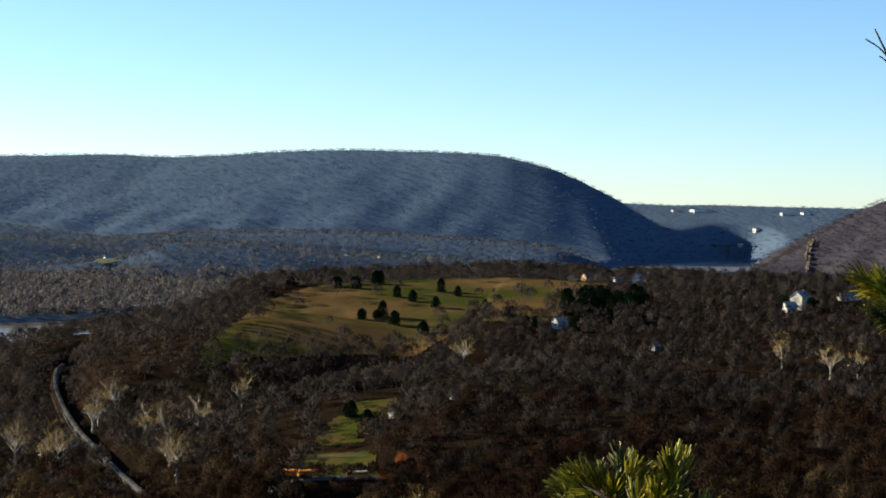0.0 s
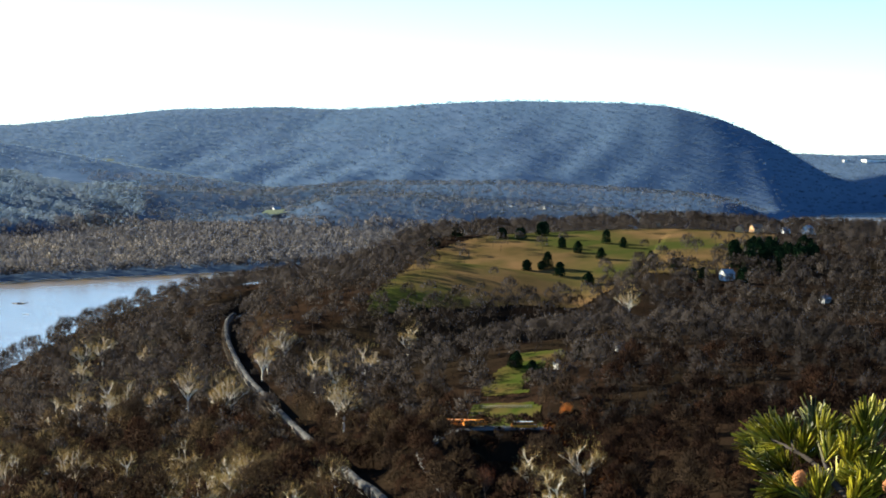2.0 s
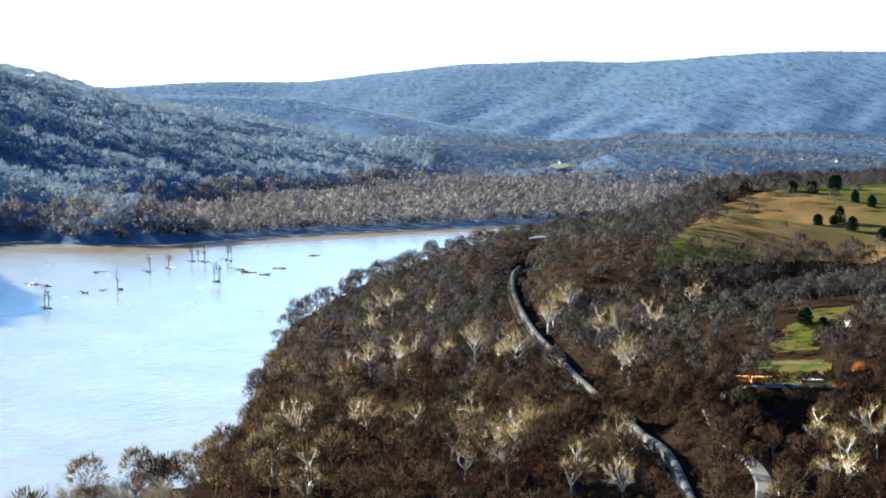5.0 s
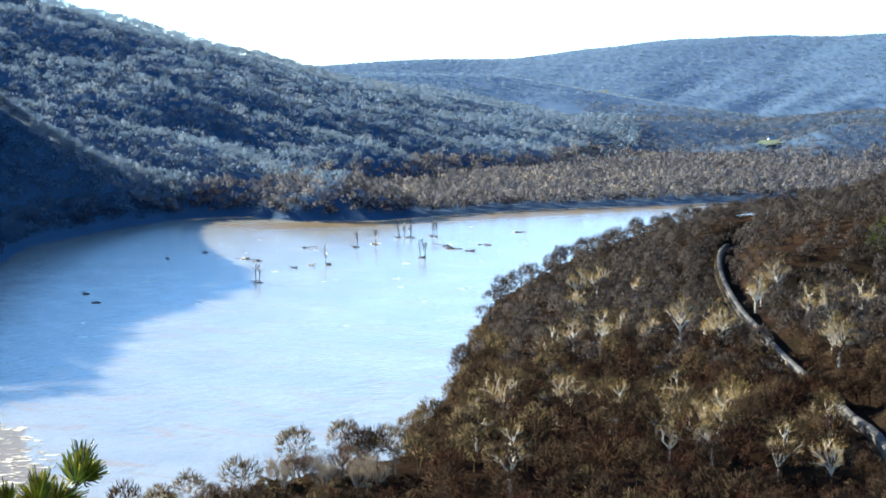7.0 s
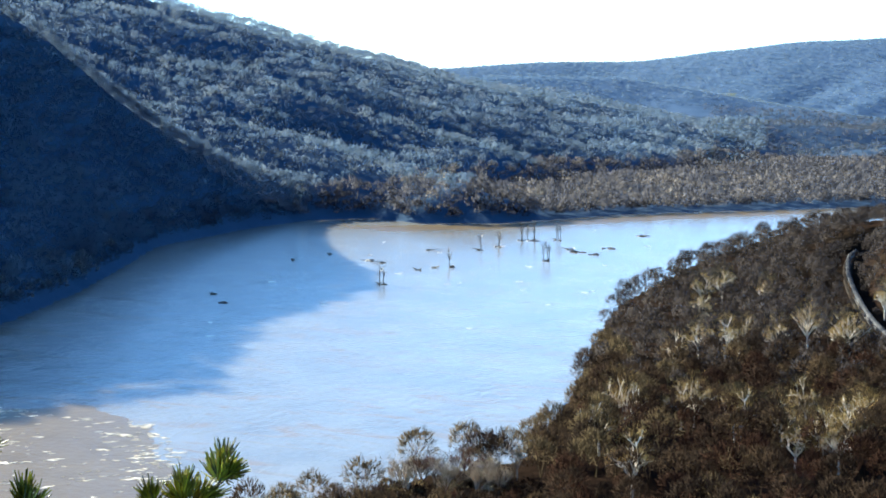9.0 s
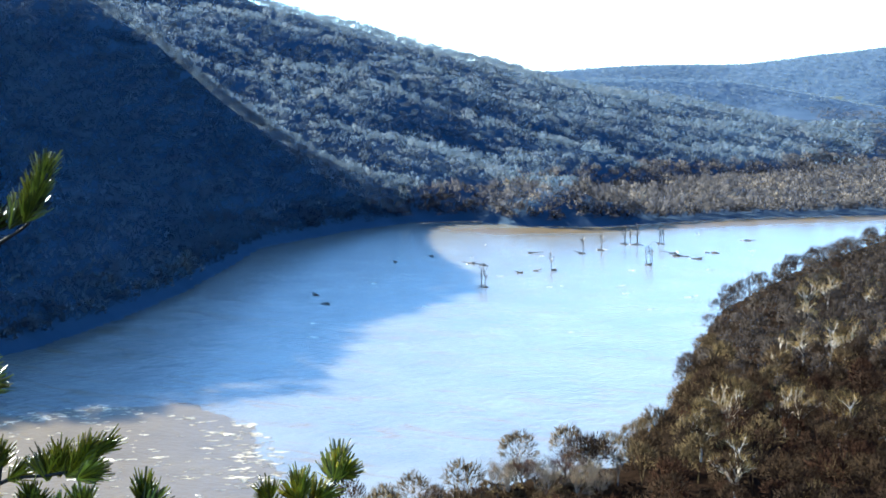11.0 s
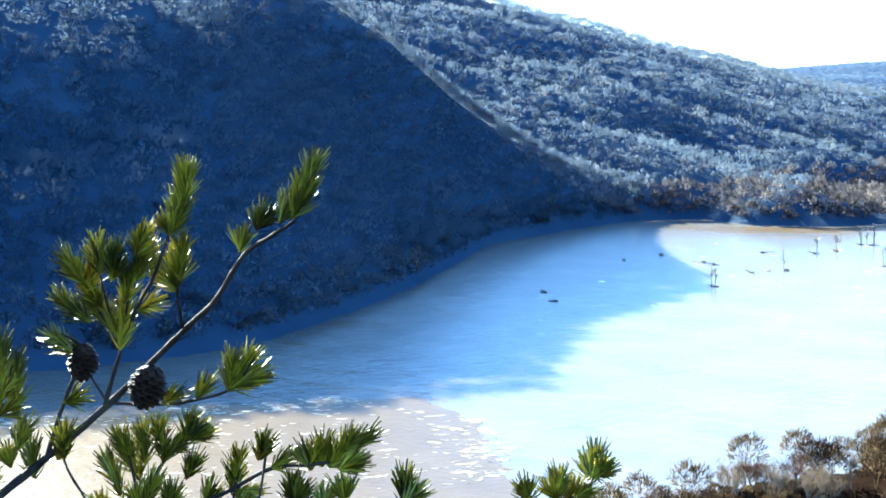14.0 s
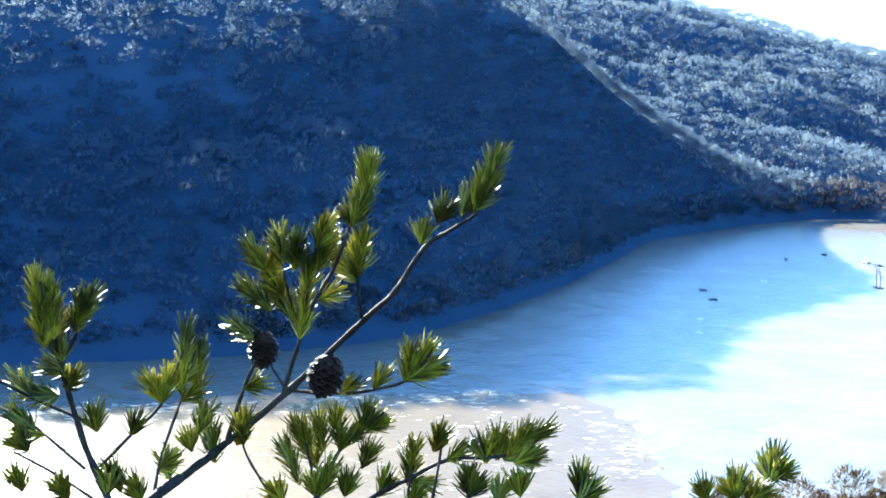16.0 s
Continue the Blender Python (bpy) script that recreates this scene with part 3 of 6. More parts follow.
# the skyline's height angle along each bearing, to thin the trees that stand behind hills
SKY_A, SKY_R = np.linspace(-20, 64, 170), np.geomspace(40, 4950, 260)
grid_a, grid_r = np.meshgrid(np.radians(SKY_A), SKY_R, indexing="ij")
SKYLINE = np.maximum.accumulate((height(-grid_r * np.sin(grid_a), grid_r * np.cos(grid_a)) - EYE) / grid_r, axis=1)


def scatter(r0, r1, gap, seed, a0=-17.5, a1=61, beyond=None, low=None, far=True):
    """Places for trees between two distances, on a jittered grid, on dry wooded ground."""
    g = np.random.RandomState(seed)
    xs = np.arange(-(r1 if a1 > 0 else r0) * math.sin(radians(a1)) - gap, (r1 if a0 < 0 else r0) * math.sin(radians(-a0)) + gap, gap)
    ys = np.arange(0, r1 + gap, gap)
    x, y = np.meshgrid(xs, ys)
    x, y = x.ravel() + g.uniform(-.48, .48, x.size) * gap, y.ravel() + g.uniform(-.48, .48, y.size) * gap
    r, a = np.hypot(x, y), np.degrees(np.arctan2(-x, y))
    k = (r > r0) & (r < r1) & (a > a0) & (a < a1)
    x, y = x[k], y[k]
    clear = (inside(x, y, RIVER) < -1) & (along(x, y, TRACK)[0] > np.where(y < 660, 6.5, 4.5)) & (along(x, y, [p[:2] for p in ROAD])[0] > np.where(y < 575, 5, 0.5))
    for patch, keep in MEADOWS:
        clear &= (inside(x, y, patch) < (9 + 14 * ripple(x, y, 70, 91) if patch is FIELD else 0)) | (g.uniform(0, 1, len(x)) < keep)
    if not far:
        lean = np.degrees(np.arctan2(-x, y))
        clear &= ~((np.hypot(x, y) > 3700) & (g.uniform(0, 1, len(x)) < (lean - 3) / 10)) & ~((np.hypot(x, y) < 3800) & (lean < -10.2))
    lean = np.degrees(np.arctan2(-x, y))
    clear &= ~((np.hypot(x, y) > 2650) & (np.hypot(x, y) < 3700) & (lean < -7.0) & (lean > -10.6))
    if beyond is not None:
        clear &= across(x, y) == beyond
    x, y = x[clear], y[clear]
    z = height(x, y)
    r, a = np.hypot(x, y), np.degrees(np.arctan2(-x, y))
    i = np.clip(np.round((a + 20) / 84 * 169).astype(int), 0, 169)
    j = np.clip(np.searchsorted(SKY_R, r * 0.97) - 1, 0, 259)
    seen = (z + 22 - EYE) / r > SKYLINE[i, j] - 0.004
    k = (seen | (g.uniform(0, 1, len(x)) < 0.12)) & (z > 0.3)
    flat = (z < 24) & (x > -860) & (y > 1380) & (r < 2500)
    k &= flat if low else (~flat if beyond else True)
    return x[k], y[k], z[k], g


def open_views():
    """Places that the trees before them leave in view: x, y, height, half width."""
    spots = []
    for x, y in curve_points(TRACK, 10.0):
        if 555 < y < 645 or 738 < y < 795 or 890 < y < 1245:
            spots.append((x, y, 8.0, 4.0))
    for x, y in ((-58, 703), (-50, 702), (-40, 702), (-50, 680), (-40, 680)):
        spots.append((x, y, float(height(x, y)) + 0.8, 5.0))
    for x, y in ((-52, 765), (-50, 790), (-55, 815), (-40, 790), (-50, 875), (-45, 900), (-38, 925)):
        spots.append((x, y, float(height(x, y)) + 1.0, 7.0))
    for left, away, up, wide in ((-6.75, 1500, 2, 9), (-6.05, 1495, 1, 6), (-4.1, 1208, 2, 7), (-12.25, 1280, 5, 7), (-11.9, 1262, 3, 4), (-4.5, 1478, 1, 8), (-5.05, 1486, 2, 8), (1.3, 760, 4, 4), (-1.2, 1076, 4, 5), (9.5, 545, 3, 8)):
        x, y, _ = bearing(left, away)
        spots.append((x, y, float(height(x, y)) + up, wide))
    for left in (24.4, 25.0, 25.7, 26.3, 26.9, 27.6, 28.3):
        x, y, _ = bearing(left, 540)
        spots.append((x, y, 4.0, 5.0))
    return np.array(spots)


OPEN_VIEWS = open_views()


def tallest(x, y, z):
    """The height trees are capped at, so the camera keeps sight of the open views."""
    away, left = np.hypot(x, y), np.arctan2(-x, y)
    most = np.full(len(x), 99.0)
    for px, py, pz, wide in OPEN_VIEWS:
        far = math.hypot(px, py)
        k = (away < far - 1) & (away > far - 330) & (np.abs(left - math.atan2(-px, py)) * far < wide + 3.5)
        most[k] = np.minimum(most[k], (EYE + (pz - EYE) * away / far - z)[k])
    return most


def plant(name, label, places, shapes, mat, tall, wide=1.0, sink=0.1, even=0.0):
    """One mesh of many trees, each turned, sized and tinted by itself."""
    x, y, z, g = places
    vs, fs, ts, ns, base = [], [], [], [], 0
    pick = g.randint(0, len(shapes), len(x))
    # the hollow's shade is put into its trees' tint; waterside trees are paler
    patch = 0.5 + 0.5 * ripple(x, y, 140, 77) - 1.6 * np.clip(inside(x, y, SHADED_HOLLOW) / 40 + 0.5, 0, 1) + 1.8 * np.clip(1 + inside(x, y, RIVER) / 60, 0, 1) * (y < 900)
    most = tallest(x, y, z)
    for s, (v, f, w) in enumerate(shapes):
        w = w * (1 - even) + np.array((0, 0, even))
        k = np.where(pick == s)[0]
        if not len(k):
            continue
        turn, size = g.uniform(0, 6.283, len(k)), np.clip(np.minimum(g.uniform(tall[0], tall[1], len(k)), most[k]), 7.0, None)
        c, d = np.cos(turn)[:, None], np.sin(turn)[:, None]
        px = (v[None, :, 0] * c - v[None, :, 1] * d) * size[:, None] * wide + x[k][:, None]
        py = (v[None, :, 0] * d + v[None, :, 1] * c) * size[:, None] * wide + y[k][:, None]
        pz = (v[None, :, 2] - sink) * size[:, None] + z[k][:, None]
        vs.append(np.stack([px, py, pz], -1).reshape(-1, 3))
        ns.append(np.stack([w[None, :, 0] * c - w[None, :, 1] * d, w[None, :, 0] * d + w[None, :, 1] * c, np.broadcast_to(w[None, :, 2], px.shape)], -1).reshape(-1, 3))
        fs.append((f[None] + (np.arange(len(k)) * len(v))[:, None, None] + base).reshape(-1, 3))
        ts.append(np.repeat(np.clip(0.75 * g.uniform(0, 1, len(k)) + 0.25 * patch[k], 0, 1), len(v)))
        base += len(k) * len(v)
    me = raw_mesh(name, np.concatenate(vs), np.concatenate(fs), mat, np.concatenate(ts), smooth=True)
    # every twig takes the rounding of its crown
    at = me.attributes.new("custom_normal", "FLOAT_VECTOR", "POINT")
    at.data.foreach_set("vector", np.concatenate(ns).astype(np.float32).ravel())
    ob = new(name, me)
    return tagged(ob, label, "woods", kind="stuff")


NEAR_SHAPES = [tree_shape(20 + i, 500, 4, 0.085, 0.0090, slim=1.1) for i in range(7)]
MID_SHAPES = [tree_shape(30 + i, 135, 1, 0.11, 0.031, slim=1.15) for i in range(6)]
HILL_SHAPES = [tree_shape(40 + i, 64, 0, 0.14, 0.045, slim=1.25) for i in range(6)]
FAR_SHAPES = [tree_shape(60 + i, 26, 0, 0.17, 0.07, slim=1.3) for i in range(5)]


def blend(places, near):
    """Thins the woods of two kinds into one another between 660 and 860 metres."""
    x, y, z, g = places
    far = g.uniform(0, 1, len(x)) < (np.hypot(x, y) - 660) / 200
    k = ~far if near else far
    return x[k], y[k], z[k], g


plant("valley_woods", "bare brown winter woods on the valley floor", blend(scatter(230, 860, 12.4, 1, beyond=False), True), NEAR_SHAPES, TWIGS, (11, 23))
plant("terrace_woods", "bare brown winter woods round the hill pasture", blend(scatter(660, 2000, 13.2, 2, a1=26, beyond=False), False), MID_SHAPES, GREY_TWIGS, (12, 20))
plant("hillside_woods", "bare winter woods, tinted haze-blue, on the slopes beyond the river", scatter(640, 2300, 14.0, 3, a0=2, beyond=True), HILL_SHAPES, HILL_TWIGS, (13, 21), 1.15, 0.2)
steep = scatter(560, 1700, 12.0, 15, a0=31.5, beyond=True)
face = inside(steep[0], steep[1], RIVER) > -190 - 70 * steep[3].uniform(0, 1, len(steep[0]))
plant("bluff_woods", "bare winter woods, tinted haze-blue, on the steep bluff over the river", (*(p[face] for p in steep[:3]), steep[3]), HILL_SHAPES, HILL_TWIGS, (12, 19), 1.15, 0.2)
bank = np.random.RandomState(41)
edge = np.repeat(curve_points([p for p in FAR_BANK if p[1] < 2200 and p[0] < -90 and p[1] > 450], 7.0), 3, axis=0)
edge = edge + bank.uniform(-22, 22, edge.shape)
wet = inside(edge[:, 0], edge[:, 1], RIVER)
edge = edge[(wet < -1.5) & (wet > -30)]
plant("waterside_woods", "bare grey trees crowding the far water's edge", (edge[:, 0], edge[:, 1], height(edge[:, 0], edge[:, 1]), bank), HILL_SHAPES, SHORE_TWIGS, (11, 18), 1.1, 0.26)
plant("upper_hillside_woods", "bare winter woods, tinted haze-blue, on the upper slopes beyond the river", scatter(2300, 3400, 17.5, 9, a0=16), HILL_SHAPES, HILL_TWIGS, (14, 21), 1.3, 0.22)
plant("shore_woods", "pale tan bare trees on the flats along the far river bank", scatter(1300, 2500, 12.0, 5, a0=0, beyond=True, low=24), HILL_SHAPES, SHORE_TWIGS, (15, 23), 0.95, 0.2)
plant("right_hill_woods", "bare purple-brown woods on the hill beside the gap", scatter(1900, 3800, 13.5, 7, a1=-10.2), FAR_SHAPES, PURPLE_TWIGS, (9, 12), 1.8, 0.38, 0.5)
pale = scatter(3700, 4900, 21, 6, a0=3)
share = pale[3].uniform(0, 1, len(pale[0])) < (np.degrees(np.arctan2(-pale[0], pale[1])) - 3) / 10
plant("farthest_woods", "woods tinted pale blue as haze on the farthest ridge", (*(p[share] for p in pale[:3]), pale[3]), FAR_SHAPES, FARTHEST_TWIGS, (11, 14), 1.8, 0.56, 0.75)
plant("plain_woods", "bare woods tinted blue-brown as haze on the plain beyond the river", scatter(2150, 3600, 17, 8, a1=18, far=False), FAR_SHAPES, PLAIN_TWIGS, (12, 18), 1.4, 0.3, 0.3)
plant("distant_woods", "bare woods tinted blue-grey as haze on the distant ridges", scatter(3600, 4900, 21, 4, far=False), FAR_SHAPES, FAR_TWIGS, (10, 13), 1.8, 0.54, 0.7)


def verge(line, shift, near, far, step, seed):
    """Places for trees along one side of a line."""
    g = np.random.RandomState(seed)
    pts = [p for p in curve_points(line, step) if near < p[1] < far]
    x = np.array([p[0] for p in pts]) + g.uniform(-1.5, 1.5, len(pts))
    y = np.array([p[1] for p in pts]) - shift + g.uniform(-1.5, 1.5, len(pts))
    return x, y, height(x, y), g


plant("roadside_woods", "bare brown trees crowding the road's verge", verge(ROAD, 7, 590, 698, 2.2, 81), NEAR_SHAPES, TWIGS, (10, 16))
low = scatter(440, 830, 5.5, 14, beyond=False)
short = tallest(*low[:3]) < 9
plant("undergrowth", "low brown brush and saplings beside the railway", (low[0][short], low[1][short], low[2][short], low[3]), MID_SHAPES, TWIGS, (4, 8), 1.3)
lot = np.random.RandomState(83)
brush = lot.uniform(-30, 10, 150), lot.uniform(640, 696, 150)
plant("brush", "low orange-brown brush on the bank below the lot", (*brush, height(*brush), lot), MID_SHAPES, BRUSH_TWIGS, (3, 6.5), 1.3)
edge = lot.uniform(-125, -66, 34), lot.uniform(672, 692, 34)
plant("lotside_woods", "bare brown trees crowding the lot's edge", (*edge, height(*edge), lot), NEAR_SHAPES, TWIGS, (10, 16))


# ---- single trees ----
def grow(g, p, way, long, thick, depth, limbs, twigs, spread):
    """Adds a limb that bends, forks and ends in twigs."""
    q = np.array(p, dtype=float)
    for i in range(2 if depth else 1):
        bent = way + g.normal(0, 0.13, 3) + (0, 0, 0.06)
        bent /= np.linalg.norm(bent)
        e = q + bent * long / 2
        stick(*limbs, q, e, thick * (1 - 0.22 * i), thick * (0.78 - 0.22 * i), 5 if thick > 0.12 else 3)
        q, way = e, bent
    if depth == 0:
        for _ in range(6):
            w = way * 0.7 + g.normal(0, 0.5, 3) + (0, 0, 0.35)
            twig(*twigs, q - bent * long * g.uniform(0, 0.6), w / np.linalg.norm(w), g.uniform(1.1, 2.6), 0.032, g)
        return
    for i in range(3 if depth > 1 else 4):
        a = g.uniform(0, 6.283)
        side = np.cross(way, (math.cos(a), math.sin(a), 0.2))
        w = way + side / (np.linalg.norm(side) + 1e-9) * spread * g.uniform(0.6, 1.2) + (0, 0, 0.12)
        grow(g, q - bent * long * g.uniform(0, 0.6), w / np.linalg.norm(w), long * g.uniform(0.5, 0.92), thick * 0.52, depth - 1, limbs, twigs, spread)


def bare_tree(name, seed, tall, bark, twig_mat, spread, label, group, gauze=230):
    """A bare tree with its trunk and limbs, and its rounded crown of fine twigs, standing at the origin."""
    g = np.random.RandomState(seed)
    limbs, twigs = ([], []), ([], [])
    white = bark == PALE_BARK
    fork = np.array([g.uniform(-.5, .5), g.uniform(-.5, .5), tall * g.uniform(0.16, 0.26)])
    stick(*limbs, (0, 0, -0.8), fork, tall * 0.019, tall * 0.015, 6)
    for i in range(5):
        a = i * 1.57 + g.uniform(-.5, .5)
        lean = spread * g.uniform(0.5, 1.3) if i else 0.1
        w = np.array([math.cos(a) * lean, math.sin(a) * lean, 1.0])
        grow(g, fork, w / np.linalg.norm(w), tall * (0.24 if i else 0.29), tall * (0.016 if white else 0.010), 3, limbs, twigs, spread)
    # the gauze of fine twigs that rounds the crown off
    tips = np.array(twigs[0])
    middle, reach = np.array([*tips[:, :2].mean(axis=0), tall * 0.62]), np.array([tall * 0.33, tall * 0.33, tall * 0.38])
    for i in range(gauze):
        w = g.normal(0, 1, 3)
        w /= np.linalg.norm(w)
        w[2] = abs(w[2]) if w[2] < -0.3 else w[2]
        p = middle + w * reach * g.uniform(0.45, 0.95) * (1 + 0.12 * math.sin(5 * w[0] + seed) + 0.1 * math.sin(6 * w[1] - seed))
        way = w * 0.8 + g.normal(0, 0.28, 3) + (0, 0, 0.6)
        twig(*twigs, p, way / np.linalg.norm(way), g.uniform(1.0, 2.2), 0.026, g)
    thing = tagged(new(name), label, "tree", group)
    for part_name, (v, f), mat in (("trunk", limbs, bark), ("crown", twigs, twig_mat)):
        v = np.array(v)
        ob = new(part_name, raw_mesh(part_name, v, f, mat, np.full(len(v), (seed % 5) / 4)))
        ob.parent = thing
    return thing


def set_out(kinds, spots, g, size=(0.85, 1.15), sink=0.0):
    """Places the kinds, the first of each as it is and the rest as copies, on spots of (left, away)."""
    used = set()
    for left, away in spots:
        k = kinds[g.randint(len(kinds))]
        x, y, _ = bearing(left, away)
        m = pose(x, y, float(height(x, y)) - sink, 0, 0, g.uniform(0, 360))
        s = g.uniform(*size)
        if k.name in used:
            ob = copy_thing(k, m)
        else:
            used.add(k.name)
            ob = k
            ob.matrix_basis = m
        ob.scale = (s, s, s)
    for k in kinds:
        if k.name not in used:
            for o in (*k.children_recursive, k):
                bpy.data.objects.remove(o)


dice = np.random.RandomState(5)
SYCAMORE_SPOTS = [(20.6, 652), (18.65, 645), (16.8, 625), (15.16, 619), (12.5, 640), (18.1, 812), (16.7, 830), (18.0, 995), (15.9, 990), (20.3, 530), (13.5, 585), (14.4, 845), (13.25, 810), (6.85, 988), (8.3, 922), (9.35, 878), (11.5, 822), (13.0, 813), (2.5, 636), (11.0, 553), (9.2, 548), (18.2, 651), (16.6, 620), (13.8, 594), (-0.8, 1076), (-11.7, 1068), (-13.3, 1024), (-14.2, 1040), (1.6, 560), (0.6, 640), (-8.2, 520), (2.0, 600)]
for _ in range(20):
    SYCAMORE_SPOTS.append((dice.uniform(9, 22), dice.uniform(500, 1020)))


def dry(spots):
    x = np.array([bearing(a, r)[0] for a, r in spots])
    y = np.array([bearing(a, r)[1] for a, r in spots])
    k = (inside(x, y, RIVER) < -2) & (along(x, y, TRACK)[0] > 8) & (along(x, y, [p[:2] for p in ROAD])[0] > 6)
    return [s for s, ok in zip(spots, k) if ok]


set_out([bare_tree("sycamore_tree", 300 + i, 21, PALE_BARK, PALE_TWIGS, 0.85, "bare sycamore with white limbs above the river woods", "sycamores of the river flat") for i in range(4)], dry(SYCAMORE_SPOTS), dice, (1.05, 1.35))
FAR_SYCAMORES = [(30.9, 1560), (30.3, 1590), (29.6, 1600), (29.0, 1610), (28.3, 1690), (26.9, 1660), (25.6, 1700), (23.6, 1730), (22.2, 1745), (20.6, 1790), (19.2, 1800), (17.4, 1850), (31.9, 1640), (31.4, 1600), (27.6, 1720), (24.6, 1760), (21.4, 1830), (15.8, 1900)]
set_out([bare_tree("sycamore_tree", 310 + i, 21, PALE_BARK, TAN_TWIGS, 0.8, "pale sycamore on the flats along the far river bank", "sycamores of the far bank", 300) for i in range(2)], dry(FAR_SYCAMORES), dice, (0.95, 1.25))
BROWN_SPOTS = [(24.0, 628), (22.9, 700), (27.2, 546), (28.6, 560), (25.5, 560), (26.2, 540), (23.3, 650), (30.1, 560)]
for _ in range(75):
    BROWN_SPOTS.append((dice.uniform(4, 32), dice.uniform(400, 640)))
set_out([bare_tree("bare_tree", 320 + i, 17, BROWN_BARK, RED_TWIGS if i == 1 else TWIGS, 0.7, "bare brown tree with fine twigs on the river flat", "bare trees of the river flat") for i in range(5)], dry(BROWN_SPOTS), dice, (0.7, 1.1))


BANK_SPOTS = [(28.54, 537), (27.9, 545), (27.24, 552), (26.54, 539), (26.0, 548), (25.35, 537), (25.0, 530), (24.35, 557), (23.75, 605), (26.9, 530), (25.7, 525), (28.2, 527)]
set_out([bare_tree("bank_tree", 340 + i, 15, TAN_BARK, TAN_TWIGS, 0.6, "pale tan bare tree on the near river bank", "pale trees of the near bank") for i in range(3)], dry(BANK_SPOTS), dice, (0.8, 1.15))


def cedar(seed, tall, wide, blunt):
    """A dark evergreen: a short trunk, and a dense uneven crown of upswept sprays."""
    g = np.random.RandomState(seed)
    thing = tagged(new("cedar_tree"), "dark green cedar in the hill pasture", "tree", "cedars of the pasture")
    v, f = [], []
    stick(v, f, (0, 0, -0.5), (0, 0, tall * 0.9), tall * 0.025, tall * 0.004, 6)
    trunk = new("trunk", raw_mesh("trunk", np.array(v), f, BROWN_BARK, np.full(len(v), 0.5)))
    trunk.parent = thing
    v, f = [], []
    for i in range(1500):
        h = g.uniform(0.03, 1) ** 0.9
        a = g.uniform(0, 6.283)
        bulge = 1 + 0.16 * math.sin(7 * h + 2 * a + seed) + 0.12 * math.sin(15 * h - 3 * a)
        r = wide * (1 - h ** blunt) ** 0.7 * bulge * (g.uniform(0.35, 1.0) if i % 3 else 0.9)
        out = np.array([math.cos(a), math.sin(a), 0.25 + 1.2 * h ** 3])
        w = np.array([math.cos(a) * 0.5, math.sin(a) * 0.5, 0.8]) + g.normal(0, 0.3, 3)
        blade(v, f, np.array([math.cos(a) * r, math.sin(a) * r, tall * h * 0.95]), w / np.linalg.norm(w), out + g.normal(0, 0.25, 3), g.uniform(0.8, 1.5), 0.28)
    crown = new("crown", raw_mesh("crown", np.array(v), f, EVERGREEN, np.full(len(v), 0.5)))
    crown.parent = thing
    return thing


CEDAR_SPOTS = [(5.9, 1420), (6.1, 1425), (5.25, 1470), (5.1, 1475), (3.62, 1458), (3.7, 1450), (3.08, 1439), (2.95, 1442), (2.3, 1464), (2.15, 1466), (1.56, 1391), (1.01, 1370), (0.21, 1341), (0.04, 1409), (-0.55, 1388), (2.76, 1318), (2.25, 1320), (2.05, 1322), (1.62, 1297), (0.62, 1267), (-1.05, 1274), (-1.5, 1269), (-2.3, 1255), (-2.45, 1258), (-2.93, 1192), (-4.6, 1195), (-4.7, 1190)]
GROVE_SPOTS = [(dice.uniform(-7.1, -4.2), dice.uniform(1235, 1300)) for _ in range(40)]
CEDAR_SPOTS += [(-9.9, 1330), (-10.4, 1340), (-11.7, 1300), (-12.6, 1262), (-12.8, 1270), (-13.2, 1310), (-7.2, 1530), (-7.5, 1535), (-3.3, 1210)]
LAWN_CEDARS = [(3.05, 900), (3.2, 905), (2.35, 868), (2.2, 860), (2.5, 880), (2.0, 872), (0.9, 900)]
set_out([cedar(400 + i, t, w, b) for i, (t, w, b) in enumerate(((12, 4.2, 3.4), (10.5, 4.2, 4.0), (14, 4.4, 2.8), (9.5, 3.8, 4.4)))], CEDAR_SPOTS, dice, (0.75, 1.05))
set_out([cedar(420, 17, 4.6, 2.6), cedar(421, 19, 5.0, 3.2)], GROVE_SPOTS, dice, (0.85, 1.15))
set_out([cedar(410, 12, 4.0, 3.0), cedar(411, 10, 3.6, 3.4)], LAWN_CEDARS, dice, (0.6, 0.85))


# ---- fields, road and railway ----
def sheet(name, outline, lift, mat, label, category, step=3.0):
    """A patch of ground laid just over the land, within an outline."""
    xs = np.arange(min(p[0] for p in outline) - step, max(p[0] for p in outline) + step, step)
    ys = np.arange(min(p[1] for p in outline) - step, max(p[1] for p in outline) + step, step)
    x, y = np.meshgrid(xs, ys, indexing="ij")
    m = len(ys)
    d = inside(x, y, outline) + 2.5 * ripple(x, y, 30, 55)
    v = np.stack([x, y, height(x, y) + lift], -1).reshape(-1, 3)
    i, j = np.meshgrid(np.arange(len(xs) - 1), np.arange(m - 1), indexing="ij")
    f = np.stack([i * m + j, (i + 1) * m + j, (i + 1) * m + j + 1, i * m + j + 1], -1).reshape(-1, 4)
    f = f[(d.reshape(-1)[f] > 0).all(axis=1)]
    used = np.unique(f)
    back = np.zeros(len(v), dtype=int)
    back[used] = np.arange(len(used))
    ob = new(name, raw_mesh(name, v[used], back[f], mat, smooth=True))
    return tagged(ob, label, category, kind="structure")


